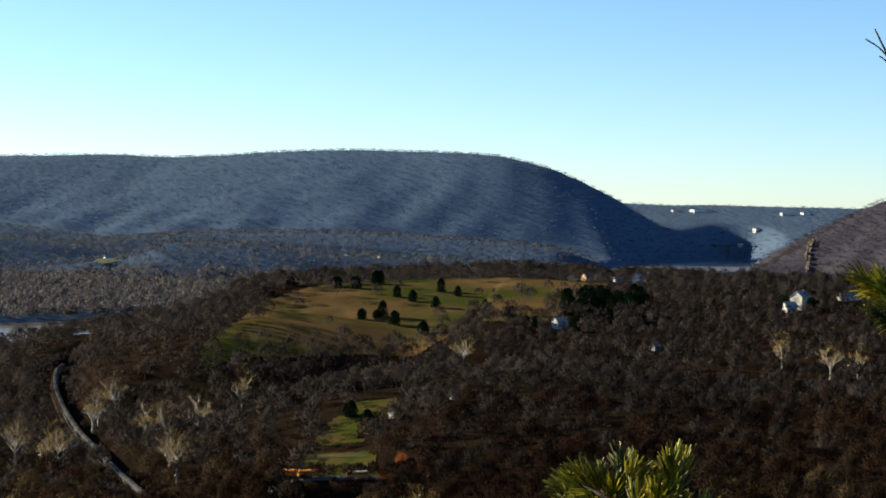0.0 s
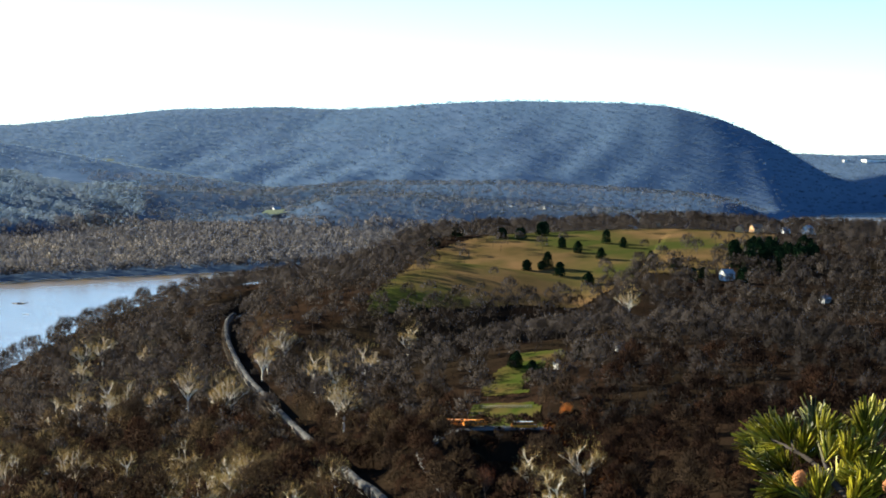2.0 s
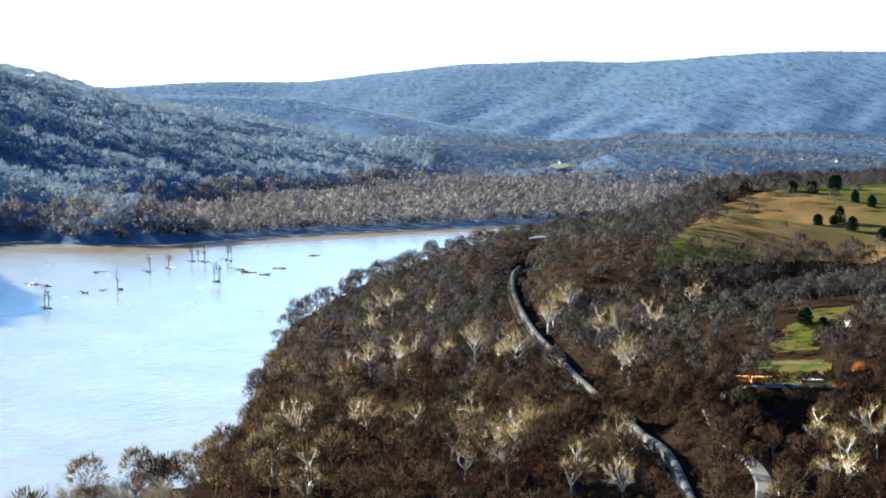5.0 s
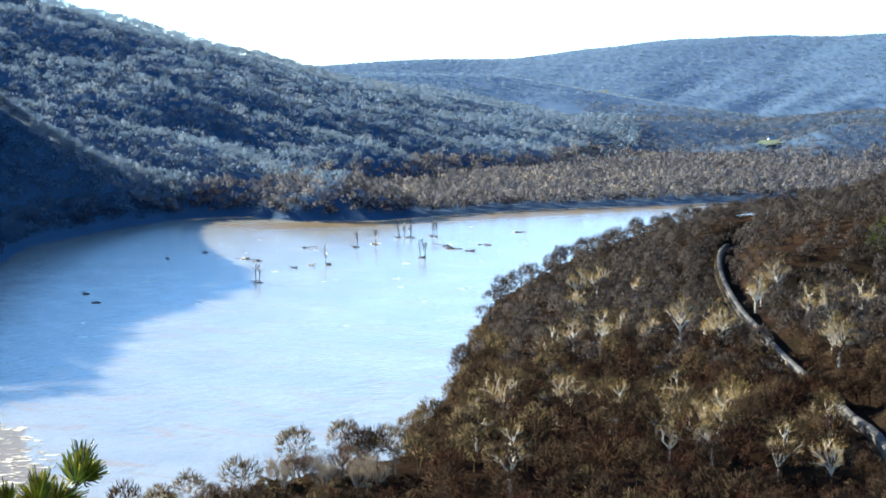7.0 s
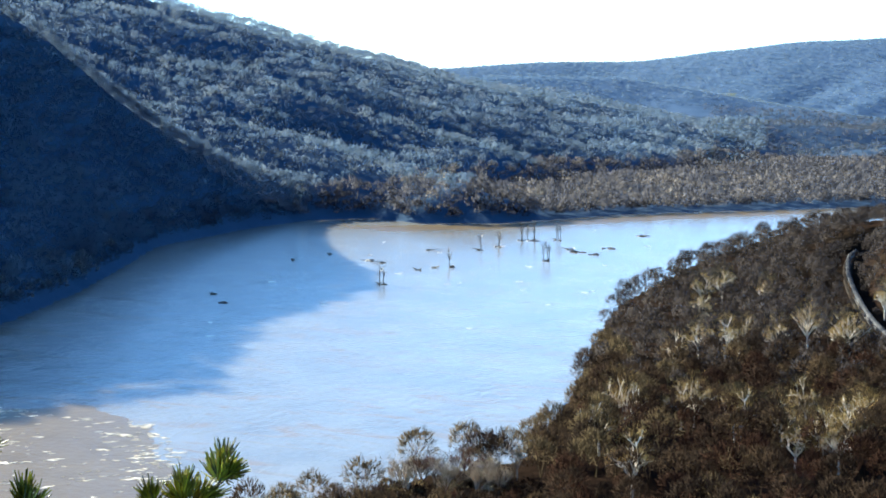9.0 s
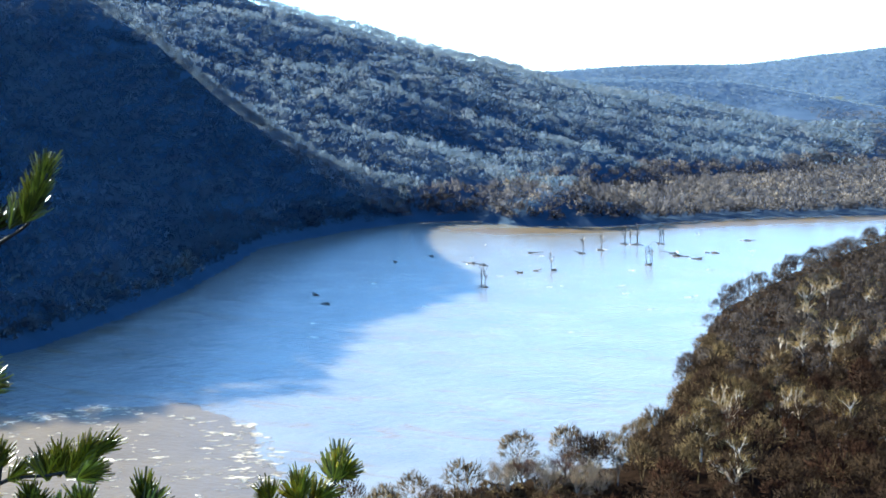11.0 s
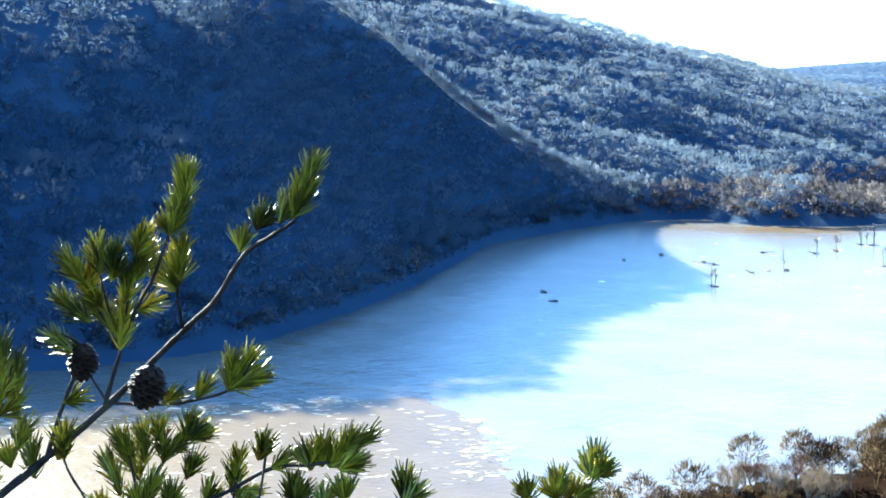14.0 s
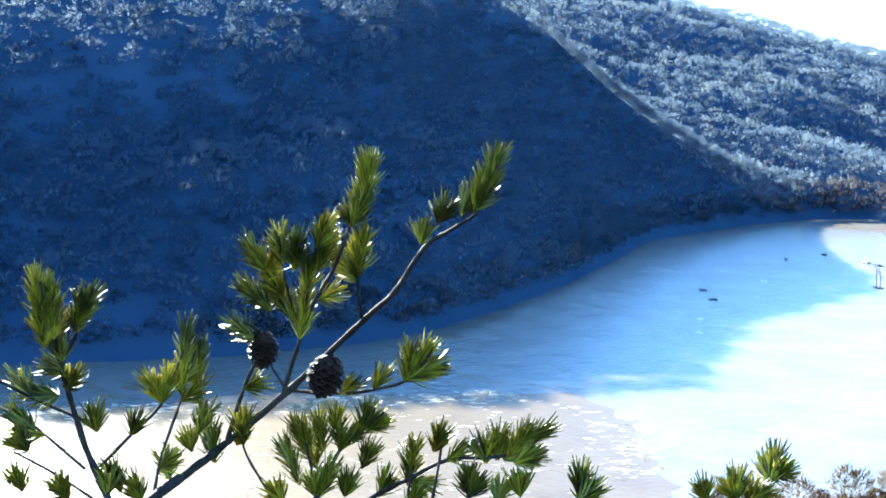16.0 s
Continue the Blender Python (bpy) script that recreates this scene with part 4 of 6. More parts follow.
sheet("pasture", FIELD, 0.5, PASTURE, "tan and green winter pasture on the hilltop", "pasture")
sheet("lawn", LAWN, 0.4, LAWN_GREEN, "green lawn beside the road", "lawn", 2.0)
sheet("upper_lawn", UPPER_LAWN, 0.4, LAWN_GREEN, "green lawn among bare trees", "lawn", 2.0)
for outline, mat, words in zip(FAR_FIELDS, FAR_FIELD_MATS, ("pale dry field beyond the river", "green lawn of a far farm", "tan hayfield on a far hill", "green strip of far meadow", "pale far shore meadow")):
    sheet("field", outline, 6.0, mat, words, "field", 10.0)


def ribbon(line, wide, lift, name, mat, label, category, levels=None):
    """A strip that follows a line over the land."""
    v, f = [], []
    for i, p in enumerate(line):
        a, b = line[max(i - 1, 0)], line[min(i + 1, len(line) - 1)]
        n = Vector((a[1] - b[1], b[0] - a[0])).normalized() * wide / 2
        for s in (1, -1):
            z = (levels if levels is not None else float(height(p[0], p[1]))) + lift
            v.append((p[0] + n.x * s, p[1] + n.y * s, z))
            v.append((p[0] + n.x * s * 1.25, p[1] + n.y * s * 1.25, z - 0.6))
        if i:
            k = 4 * i
            for q, r in ((1, 0), (0, 2), (2, 3)):
                f.append((k - 4 + q, k - 4 + r, k + r, k + q))
    ob = new(name, raw_mesh(name, v, f, mat))
    return tagged(ob, label, category, kind="structure")


RAIL_Z = 4.0
rail_line = curve_points(TRACK, 8.0)
ribbon(rail_line, 5.5, 0.5, "railway_bed", BALLAST, "grey gravel railway bed through the woods", "railway", RAIL_Z)
for shift in (-0.72, 0.72):
    pts = []
    for i, p in enumerate(rail_line):
        a, b = rail_line[max(i - 1, 0)], rail_line[min(i + 1, len(rail_line) - 1)]
        n = Vector((a[1] - b[1], b[0] - a[0])).normalized() * shift
        pts.append((p[0] + n.x, p[1] + n.y))
    ribbon(pts, 0.08, 0.72, "rail", STEEL, "steel rail on the gravel bed", "rail", RAIL_Z)
road_line = curve_points(ROAD, 6.0)
ribbon(road_line, 5.0, 0.45, "road", ASPHALT, "pale grey country road winding through woods", "road")
ribbon([(-36, 703), (-42, 702), (-52, 701), (-60, 700)], 7, 0.7, "parking_lot", ASPHALT, "pale grey gravel lot beside the road", "road")


def box(bm, x0, y0, z0, x1, y1, z1):
    """Adds a box to a bmesh."""
    v = [bm.verts.new((x, y, z)) for x in (x0, x1) for y in (y0, y1) for z in (z0, z1)]
    for q in ((0, 1, 3, 2), (4, 6, 7, 5), (0, 4, 5, 1), (2, 3, 7, 6), (0, 2, 6, 4), (1, 5, 7, 3)):
        bm.faces.new([v[i] for i in q])


def softened(bm, width):
    bmesh.ops.bevel(bm, geom=list(bm.edges), offset=width, segments=1, affect="EDGES")
    return bm


def guard_rail():
    thing = tagged(new("guard_rail"), "pale steel guard rail along the road's bend", "guard rail")
    pts = [p for p in road_line if 495 < p[1] < 572 and p[0] > -75]
    v, f = [], []
    rim = []
    for i, p in enumerate(pts):
        a, b = pts[max(i - 1, 0)], pts[min(i + 1, len(pts) - 1)]
        n = Vector((a[1] - b[1], b[0] - a[0])).normalized() * 4.6
        if n.x < 0:
            n = -n
        rim.append((p[0] + n.x, p[1] + n.y, float(height(p[0], p[1])) + 0.4))
    for a, b in zip(rim, rim[1:]):
        for h in (0.55, 0.8):
            stick(v, f, (a[0], a[1], a[2] + h), (b[0], b[1], b[2] + h), 0.16, 0.16, 4)
    beam = new("beam", raw_mesh("beam", np.array(v), f, GALVANISED))
    beam.parent = thing
    bm = bmesh.new()
    box(bm, -0.08, -0.08, -0.6, 0.08, 0.08, 0.8)
    first = part("post", bm, GALVANISED, thing)
    first.location = rim[0]
    for p in rim[1:]:
        post = new("post", first.data)
        post.parent, post.location = thing, p


guard_rail()


# ---- the freight train ----
def freight_car(paint, words):
    thing = tagged(new("freight_car"), words, "train car", "cars of the freight train")
    bm = bmesh.new()
    box(bm, -7.4, -1.45, 1.1, 7.4, 1.45, 3.9)
    part("body", softened(bm, 0.06), paint, thing)
    bm = bmesh.new()
    prof = [(-1.5, 3.85), (-1.1, 4.3), (0, 4.45), (1.1, 4.3), (1.5, 3.85)]
    ends = [[bm.verts.new((x, y, z)) for y, z in prof] for x in (-7.5, 7.5)]
    for i in range(4):
        bm.faces.new((ends[0][i], ends[0][i + 1], ends[1][i + 1], ends[1][i]))
    bm.faces.new(ends[0]), bm.faces.new(ends[1][::-1]), bm.faces.new((ends[0][0], ends[1][0], ends[1][4], ends[0][4]))
    roof = part("roof", bm, CAR_ROOF, thing, "weathered grey roof, darkened as unlit")
    for x in (-5.0, -1.7, 1.7, 5.0):
        bm = bmesh.new()
        box(bm, x - 1.2, -0.45, 4.4, x + 1.2, 0.45, 4.6)
        part("hatch", softened(bm, 0.05), CAR_ROOF, roof)
    for s in (-1, 1):
        bm = bmesh.new()
        for x in np.arange(-6.9, 7.0, 1.15):
            box(bm, x - 0.07, s * 1.45 if s > 0 else -1.56, 1.2, x + 0.07, 1.56 if s > 0 else s * 1.45, 3.85)
        part("rib_panel", bm, paint, thing)
        bm = bmesh.new()
        box(bm, s * 5.4 - 1.3, -1.2, 0.35, s * 5.4 + 1.3, 1.2, 1.0)
        for x in (-0.9, 0.9):
            for y in (-0.75, 0.75):
                bmesh.ops.create_cone(bm, cap_ends=True, segments=12, radius1=0.46, radius2=0.46, depth=0.14, matrix=Matrix.Translation((s * 5.4 + x, y, 0.46)) @ Matrix.Rotation(radians(90), 4, "X"))
        part("bogie", bm, DARK_STEEL, thing, "dark steel wheel truck")
        bm = bmesh.new()
        box(bm, s * 7.4 - 0.05, -0.35, 0.9, s * 7.4 + 0.05 + s * 0.35, 0.35, 1.3) if s > 0 else box(bm, -7.8, -0.35, 0.9, -7.35, 0.35, 1.3)
        part("coupler", bm, DARK_STEEL, thing)
    return thing


train_spots = curve_points(TRACK, 15.9)
cars = [freight_car(p, w) for p, w in ((CAR_GREY, "pale grey covered freight car on the rails"), (CAR_TAN, "tan freight car with rust streaks on the rails"), (CAR_WHITE, "dirty white freight car on the rails"))]
fresh = {c.name: c for c in cars}
order = np.random.RandomState(8)
for a, b in [(p, q) for p, q in zip(train_spots[3:], train_spots[4:]) if q[1] < 1262]:
    k = cars[order.choice([0, 0, 1, 2])]
    mid, yaw = (a + b) / 2, math.degrees(math.atan2(b[1] - a[1], b[0] - a[0]))
    m = pose(mid[0], mid[1], RAIL_Z + 0.74, 0, 0, yaw)
    if k.name in fresh:
        fresh.pop(k.name).matrix_basis = m
    else:
        copy_thing(k, m)


# ---- buildings ----
def house(name, words, wide, deep, wall_tall, wall_mat, roof_mat, spot, yaw, storeys=2, chimney=True, porch=False):
    thing = tagged(new(name), words, "house")
    x, y, _ = bearing(*spot)
    bm = bmesh.new()
    box(bm, -wide / 2, -deep / 2, -2.5, wide / 2, deep / 2, wall_tall)
    rise = deep * 0.42
    for s in (-1, 1):
        v = [bm.verts.new(p) for p in ((s * wide / 2, -deep / 2, wall_tall), (s * wide / 2, deep / 2, wall_tall), (s * wide / 2, 0, wall_tall + rise - 0.1))]
        bm.faces.new(v)
    part("wall", bm, wall_mat, thing)
    bm = bmesh.new()
    prof = [(-deep / 2 - 0.5, wall_tall - 0.4), (0, wall_tall + rise), (deep / 2 + 0.5, wall_tall - 0.4), (deep / 2 + 0.5, wall_tall - 0.15), (0, wall_tall + rise + 0.3), (-deep / 2 - 0.5, wall_tall - 0.15)]
    ends = [[bm.verts.new((e, a, b)) for a, b in prof] for e in (-wide / 2 - 0.5, wide / 2 + 0.5)]
    for i in range(6):
        bm.faces.new((ends[0][i], ends[0][(i + 1) % 6], ends[1][(i + 1) % 6], ends[1][i]))
    for e in ends:
        bm.faces.new((e[0], e[1], e[4], e[5])), bm.faces.new((e[1], e[2], e[3], e[4]))
    roof = part("roof", bm, roof_mat, thing)
    if chimney:
        bm = bmesh.new()
        box(bm, wide * 0.28, -0.45, wall_tall, wide * 0.28 + 0.9, 0.45, wall_tall + rise + 1.1)
        part("chimney", softened(bm, 0.04), BRICK, roof)
    count = max(2, int(wide / 3.2))
    for side in (-1, 1):
        for level in range(storeys):
            for i in range(count):
                cx, cz = -wide / 2 + wide * (i + 0.5) / count, wall_tall * (level + 0.55) / storeys
                bm = bmesh.new()
                y0, y1 = (deep / 2 - 0.05, deep / 2 + 0.08) if side > 0 else (-deep / 2 - 0.08, -deep / 2 + 0.05)
                for bx in ((cx - 0.6, cz - 0.9, cx - 0.48, cz + 0.9), (cx + 0.48, cz - 0.9, cx + 0.6, cz + 0.9), (cx - 0.48, cz + 0.78, cx + 0.48, cz + 0.9), (cx - 0.48, cz - 0.9, cx + 0.48, cz - 0.78)):
                    box(bm, bx[0], y0, bx[1], bx[2], y1, bx[3])
                window = part("window", bm, WHITE_PAINT, thing)
                bm = bmesh.new()
                box(bm, cx - 0.48, y0 + 0.02, cz - 0.78, cx + 0.48, y1 - 0.04, cz + 0.78)
                part("pane", bm, PANE, window)
    bm = bmesh.new()
    box(bm, -0.5, -deep / 2 - 0.06, 0, 0.5, -deep / 2 + 0.05, 2.05)
    part("door", bm, DARK_PAINT, thing)
    if porch:
        bm = bmesh.new()
        box(bm, -wide * 0.35, -deep / 2 - 2.2, 2.5, wide * 0.35, -deep / 2, 2.75)
        for px in (-wide * 0.33, 0.9, wide * 0.33):
            box(bm, px - 0.1, -deep / 2 - 2.1, -2.0, px + 0.1, -deep / 2 - 1.9, 2.5)
        part("porch", bm, WHITE_PAINT, thing)
    thing.matrix_basis = pose(x, y, float(height(x, y)) + 0.3, 0, 0, yaw)
    return thing


house("farmhouse", "white two-storey farmhouse on the hilltop", 9, 7, 5, WHITE_PAINT, GREY_ROOF, (-6.75, 1500), 60, porch=True)
house("shed", "low white shed beside the farmhouse", 6, 5, 2.4, WHITE_PAINT, GREY_ROOF, (-6.05, 1495), 10, 1, False)
house("cottage", "white cottage with a wing among dark cedars", 9, 7, 4.5, WHITE_PAINT, GREY_ROOF, (-4.1, 1208), 35, porch=True)
house("large_house", "cream house of three storeys above the woods", 14, 10, 9, CREAM_PAINT, GREY_ROOF, (-12.25, 1280), 50, 3, porch=True)
house("annex", "white lower wing of the large house", 9, 7, 4.5, WHITE_PAINT, GREY_ROOF, (-11.9, 1262), 20, 2, False)
house("brick_house", "orange-tan house at the pasture's edge", 9, 7, 3.4, TAN_PAINT, BROWN_ROOF, (-4.5, 1478), 75, 1)
house("barn", "tan weathered barn beside the pasture", 10, 8, 3.6, TAN_PAINT, BROWN_ROOF, (-5.05, 1486), 30, 1, False)
house("bungalow", "long low white house among trees", 20, 8, 3.4, WHITE_PAINT, GREY_ROOF, (-13.9, 1335), 15, 1)
house("small_house", "small tan house below the pasture", 4, 4, 3, CREAM_PAINT, GREY_ROOF, (1.6, 884), 50, 1)
house("small_house", "small grey house hidden in the woods", 5, 4, 2.2, GREY_PAINT, GREY_ROOF, (-0.55, 915), 20, 1)
house("small_house", "grey cottage half hidden in bare woods", 6, 5, 2.4, GREY_PAINT, GREY_ROOF, (-7.4, 1130), 40, 1)
house("far_farmhouse", "white farmhouse on a green lawn beyond the river", 11, 8, 6, WHITE_PAINT, GREY_ROOF, (11.45, 2640), 30, 2, False)
house("far_farmhouse", "white farmhouse on a far meadow", 13, 10, 10, WHITE_PAINT, GREY_ROOF, (2.1, 2850), 30, 2, False)
house("far_farmhouse", "white farmhouse beside a pale field", 16, 10, 7, WHITE_PAINT, GREY_ROOF, (3.3, 2790), 60, 2, False)
house("far_farmhouse", "pale roofed house on the far slope", 14, 10, 7, WHITE_PAINT, GREY_ROOF, (10.2, 3650), 60, 2, False)


def warehouse(words, wide, deep, tall, spot, yaw):
    thing = tagged(new("warehouse"), words, "warehouse", "pale buildings of the far plain")
    x, y, _ = bearing(*spot)
    bm = bmesh.new()
    tall = tall * 0.7 + 2.5
    box(bm, -wide / 2, -deep / 2, -12, wide / 2, deep / 2, tall)
    part("wall", bm, WHITE_PAINT, thing)
    bm = bmesh.new()
    box(bm, -wide / 2 - 0.6, -deep / 2 - 0.6, tall, wide / 2 + 0.6, deep / 2 + 0.6, tall + 0.8)
    part("roof", bm, CAR_ROOF, thing)
    thing.matrix_basis = pose(x, y, float(height(x, y)), 0, 0, yaw)


for words, w, d, h, left, away, yaw in (("long white warehouse on the far plain", 62, 30, 5, -8.85, 4760, 20), ("white warehouse on the far plain", 18, 12, 4, -7.95, 4745, 20), ("white warehouse on the far plain", 40, 20, 4, -11.75, 4720, 10), ("white warehouse on the far plain", 28, 16, 4, -12.35, 4740, 25), ("white building on the far plain", 14, 12, 5, -10.7, 4480, 40), ("white tower-like building on the far plain", 10, 10, 8, -10.2, 4440, 40), ("white building above the river gap", 10, 9, 7, -11.5, 3600, 40)):
    warehouse(words, w, d, h, (left, away), yaw)


def bridge():
    """The bridge across the river in the gap."""
    thing = tagged(new("bridge"), "dark girder bridge on stone piers across the gap", "bridge")
    a, b = Vector(bearing(-8.9, 4380)), Vector(bearing(-11.2, 4400))
    way = math.degrees(math.atan2(b.y - a.y, b.x - a.x))
    long = (b - a).length
    bm = bmesh.new()
    box(bm, 0, -3, 38, long, 3, 40.2)
    part("girder", bm, DARK_STEEL, thing)
    for i in range(6):
        bm = bmesh.new()
        box(bm, long * i / 5 - 2, -2.5, 0, long * i / 5 + 2, 2.5, 38)
        part("pier", softened(bm, 0.2), STONE, thing)
    thing.matrix_basis = pose(a.x, a.y, 0, 0, 0, way)


bridge()


def radio_mast():
    thing = tagged(new("radio_mast"), "thin grey lattice mast above the woods", "mast")
    x, y, _ = bearing(-13.35, 1330)
    v, f = [], []
    for a in (0, 2.094, 4.189):
        stick(v, f, (math.cos(a) * 0.7, math.sin(a) * 0.7, -1), (math.cos(a) * 0.25, math.sin(a) * 0.25, 32), 0.07, 0.05, 4)
    for h in range(0, 31, 2):
        for k in range(3):
            a, b, r = k * 2.094, (k + 1) * 2.094, 0.7 - 0.45 * h / 32
            stick(v, f, (math.cos(a) * r, math.sin(a) * r, h), (math.cos(b) * r, math.sin(b) * r, h + 2), 0.06, 0.06, 3)
    lattice = new("lattice", raw_mesh("lattice", np.array(v), f, DARK_STEEL))
    lattice.parent = thing
    thing.location = (x, y, float(height(x, y)))


radio_mast()


def school_bus(spot, yaw, words, roof_mat):
    thing = tagged(new("bus"), words, "bus", "parked buses")
    x, y, _ = bearing(*spot)
    bm = bmesh.new()
    box(bm, -5.4, -1.22, 0.55, 4.2, 1.22, 2.9)
    part("body", softened(bm, 0.18), BUS_YELLOW, thing)
    bm = bmesh.new()
    box(bm, 4.1, -1.05, 0.6, 5.7, 1.05, 1.75)
    part("hood", softened(bm, 0.2), BUS_YELLOW, thing)
    bm = bmesh.new()
    box(bm, -5.3, -1.1, 2.85, 4.1, 1.1, 3.1)
    part("roof", softened(bm, 0.1), roof_mat, thing)
    for side in (-1, 1):
        for i in range(9):
            bm = bmesh.new()
            y0 = 1.2 * side
            box(bm, -4.9 + i * 1.0, min(y0, y0 + 0.05 * side), 1.75, -4.15 + i * 1.0, max(y0, y0 + 0.05 * side), 2.5)
            part("window", bm, PANE, thing)
        for px in (-3.2, 4.5):
            bm = bmesh.new()
            bmesh.ops.create_cone(bm, cap_ends=True, segments=16, radius1=0.5, radius2=0.5, depth=0.28, matrix=Matrix.Translation((px, side * 1.1, 0.5)) @ Matrix.Rotation(radians(90), 4, "X"))
            part("wheel", bm, DARK_STEEL, thing)
    bm = bmesh.new()
    box(bm, 4.15, -0.95, 1.8, 4.25, 0.95, 2.6)
    part("windscreen", bm, PANE, thing)
    bm = bmesh.new()
    box(bm, -5.5, -1.25, 0.95, 4.2, 1.25, 1.05)
    part("stripe", bm, DARK_STEEL, thing)
    thing.matrix_basis = pose(x, y, float(height(x, y)) + 0.75, 0, 0, yaw)


school_bus((5.05, 706), 8, "orange-yellow school bus parked on the pale lot", BUS_YELLOW)
school_bus((4.45, 704), 24, "orange-yellow school bus parked askew on the lot", BUS_YELLOW)
school_bus((2.75, 699), 12, "orange school bus with a white roof on the lot", WHITE_PAINT)


def fence():
    thing = tagged(new("fence"), "pale weathered board fence across the lawn", "fence")
    a, b = bearing(4.25, 820), bearing(2.5, 800)
    n = 22
    bm = bmesh.new()
    box(bm, -0.12, -0.12, -0.5, 0.12, 0.12, 1.6)
    post = part("post", bm, WEATHERED, thing)
    first = True
    last = None
    for i in range(n + 1):
        x, y = a[0] + (b[0] - a[0]) * i / n, a[1] + (b[1] - a[1]) * i / n
        p = (x, y, float(height(x, y)) + 0.35)
        if first:
            post.location, first = p, False
        else:
            q = new("post", post.data)
            q.parent, q.location = thing, p
            v, f = [], []
            for h in (0.6, 1.25):
                stick(v, f, (last[0], last[1], last[2] + h), (p[0], p[1], p[2] + h), 0.07, 0.07, 4)
            r = new("rail", raw_mesh("rail", np.array(v), f, WEATHERED))
            r.parent = thing
        last = p


fence()
autumn = bare_tree("autumn_tree", 350, 10, BROWN_BARK, ORANGE_LEAVES, 0.6, "small tree still holding orange leaves by the lawn", "")
ax, ay, _ = bearing(1.3, 760)
autumn.location = (ax, ay, float(height(ax, ay)))


# ---- tan lit-water patches and foam ----
def tan_patch(name, outline, label):
    """A tan patch on the river's surface, with ragged edges: sunlit water without sky reflection, put into colour."""
    xs = np.arange(min(p[0] for p in outline), max(p[0] for p in outline), 2.0)
    ys = np.arange(min(p[1] for p in outline), max(p[1] for p in outline), 2.0)
    x, y = np.meshgrid(xs, ys, indexing="ij")
    m = len(ys)
    d = inside(x, y, outline) + 5 * ripple(x, y, 60, 21) + 2.5 * ripple(x, y, 16, 22)
    wet = inside(x, y, RIVER) > 0.5
    v = np.stack([x, y, np.full(x.shape, 0.03)], -1).reshape(-1, 3)
    i, j = np.meshgrid(np.arange(len(xs) - 1), np.arange(m - 1), indexing="ij")
    f = np.stack([i * m + j, (i + 1) * m + j, (i + 1) * m + j + 1, i * m + j + 1], -1).reshape(-1, 4)
    f = f[((d > 0) & wet).reshape(-1)[f].all(axis=1)]
    used = np.unique(f)
    back = np.zeros(len(v), dtype=int)
    back[used] = np.arange(len(used))
    ob = new(name, raw_mesh(name, v[used], back[f], TAN_WATER, smooth=True))
    return tagged(ob, label, "river", kind="structure")


RAPIDS = [(-600, 150), (-605, 300), (-575, 375), (-510, 472), (-482, 522), (-453, 552), (-413, 534), (-372, 500), (-340, 462), (-318, 440), (-300, 380), (-315, 300), (-340, 150)]
tan_patch("shallow_water", RAPIDS, "tan patch for sunlit water with broken wavelets")
tan_patch("muddy_margin", [(-790, 1330), (-700, 1385), (-640, 1440), (-560, 1610), (-420, 1760), (-440, 1680), (-560, 1500), (-650, 1360), (-720, 1300)], "brown patch for muddy water without sky reflection along the far bank")


def foam_flecks():
    """Low crests of foam on the rapids, and a few on the open river."""
    g = np.random.RandomState(33)
    v, f = [], []
    spots = []
    while len(spots) < 1300:
        x, y = g.uniform(-600, -340), g.uniform(250, 530)
        d = float(inside(np.array([x]), np.array([y]), RAPIDS)[0])
        if d > -4 and (d < 20 or g.uniform() < 0.3) and g.uniform() < 0.55 + 0.45 * float(ripple(np.array([x]), np.array([y]), 45, 9)[0]):
            spots.append((x, y, g.uniform(0.5, 1.6) * (2.2 if g.uniform() < 0.2 else 1)))
    for _ in range(26):
        x, y = g.uniform(-720, -350), g.uniform(560, 1500)
        if inside(np.array([x]), np.array([y]), RIVER)[0] > 12:
            spots.append((x, y, g.uniform(1.0, 3)))
    for x, y, long in spots:
        a = 0.70 + g.normal(0, 0.3)
        w, n, k = np.array([math.cos(a), math.sin(a)]), np.array([-math.sin(a), math.cos(a)]), len(v)
        for t in (-1, -0.5, 0, 0.5, 1):
            c = np.array([x, y]) + w * long * t + n * g.normal(0, 0.16) * long
            half = (1 - t * t) * g.uniform(0.10, 0.34) * long + 0.04
            for side, h in ((-1, 0.05), (0, 0.22), (1, 0.05)):
                q = c + n * half * side
                v.append((q[0], q[1], h))
        for i in range(4):
            for j in range(2):
                p = k + i * 3 + j
                f.append((p, p + 3, p + 4, p + 1))
    ob = new("foam", raw_mesh("foam", v, f, FOAM, smooth=True))
    tagged(ob, "cream foam crests on the sunlit rapids", "foam", kind="stuff")


foam_flecks()


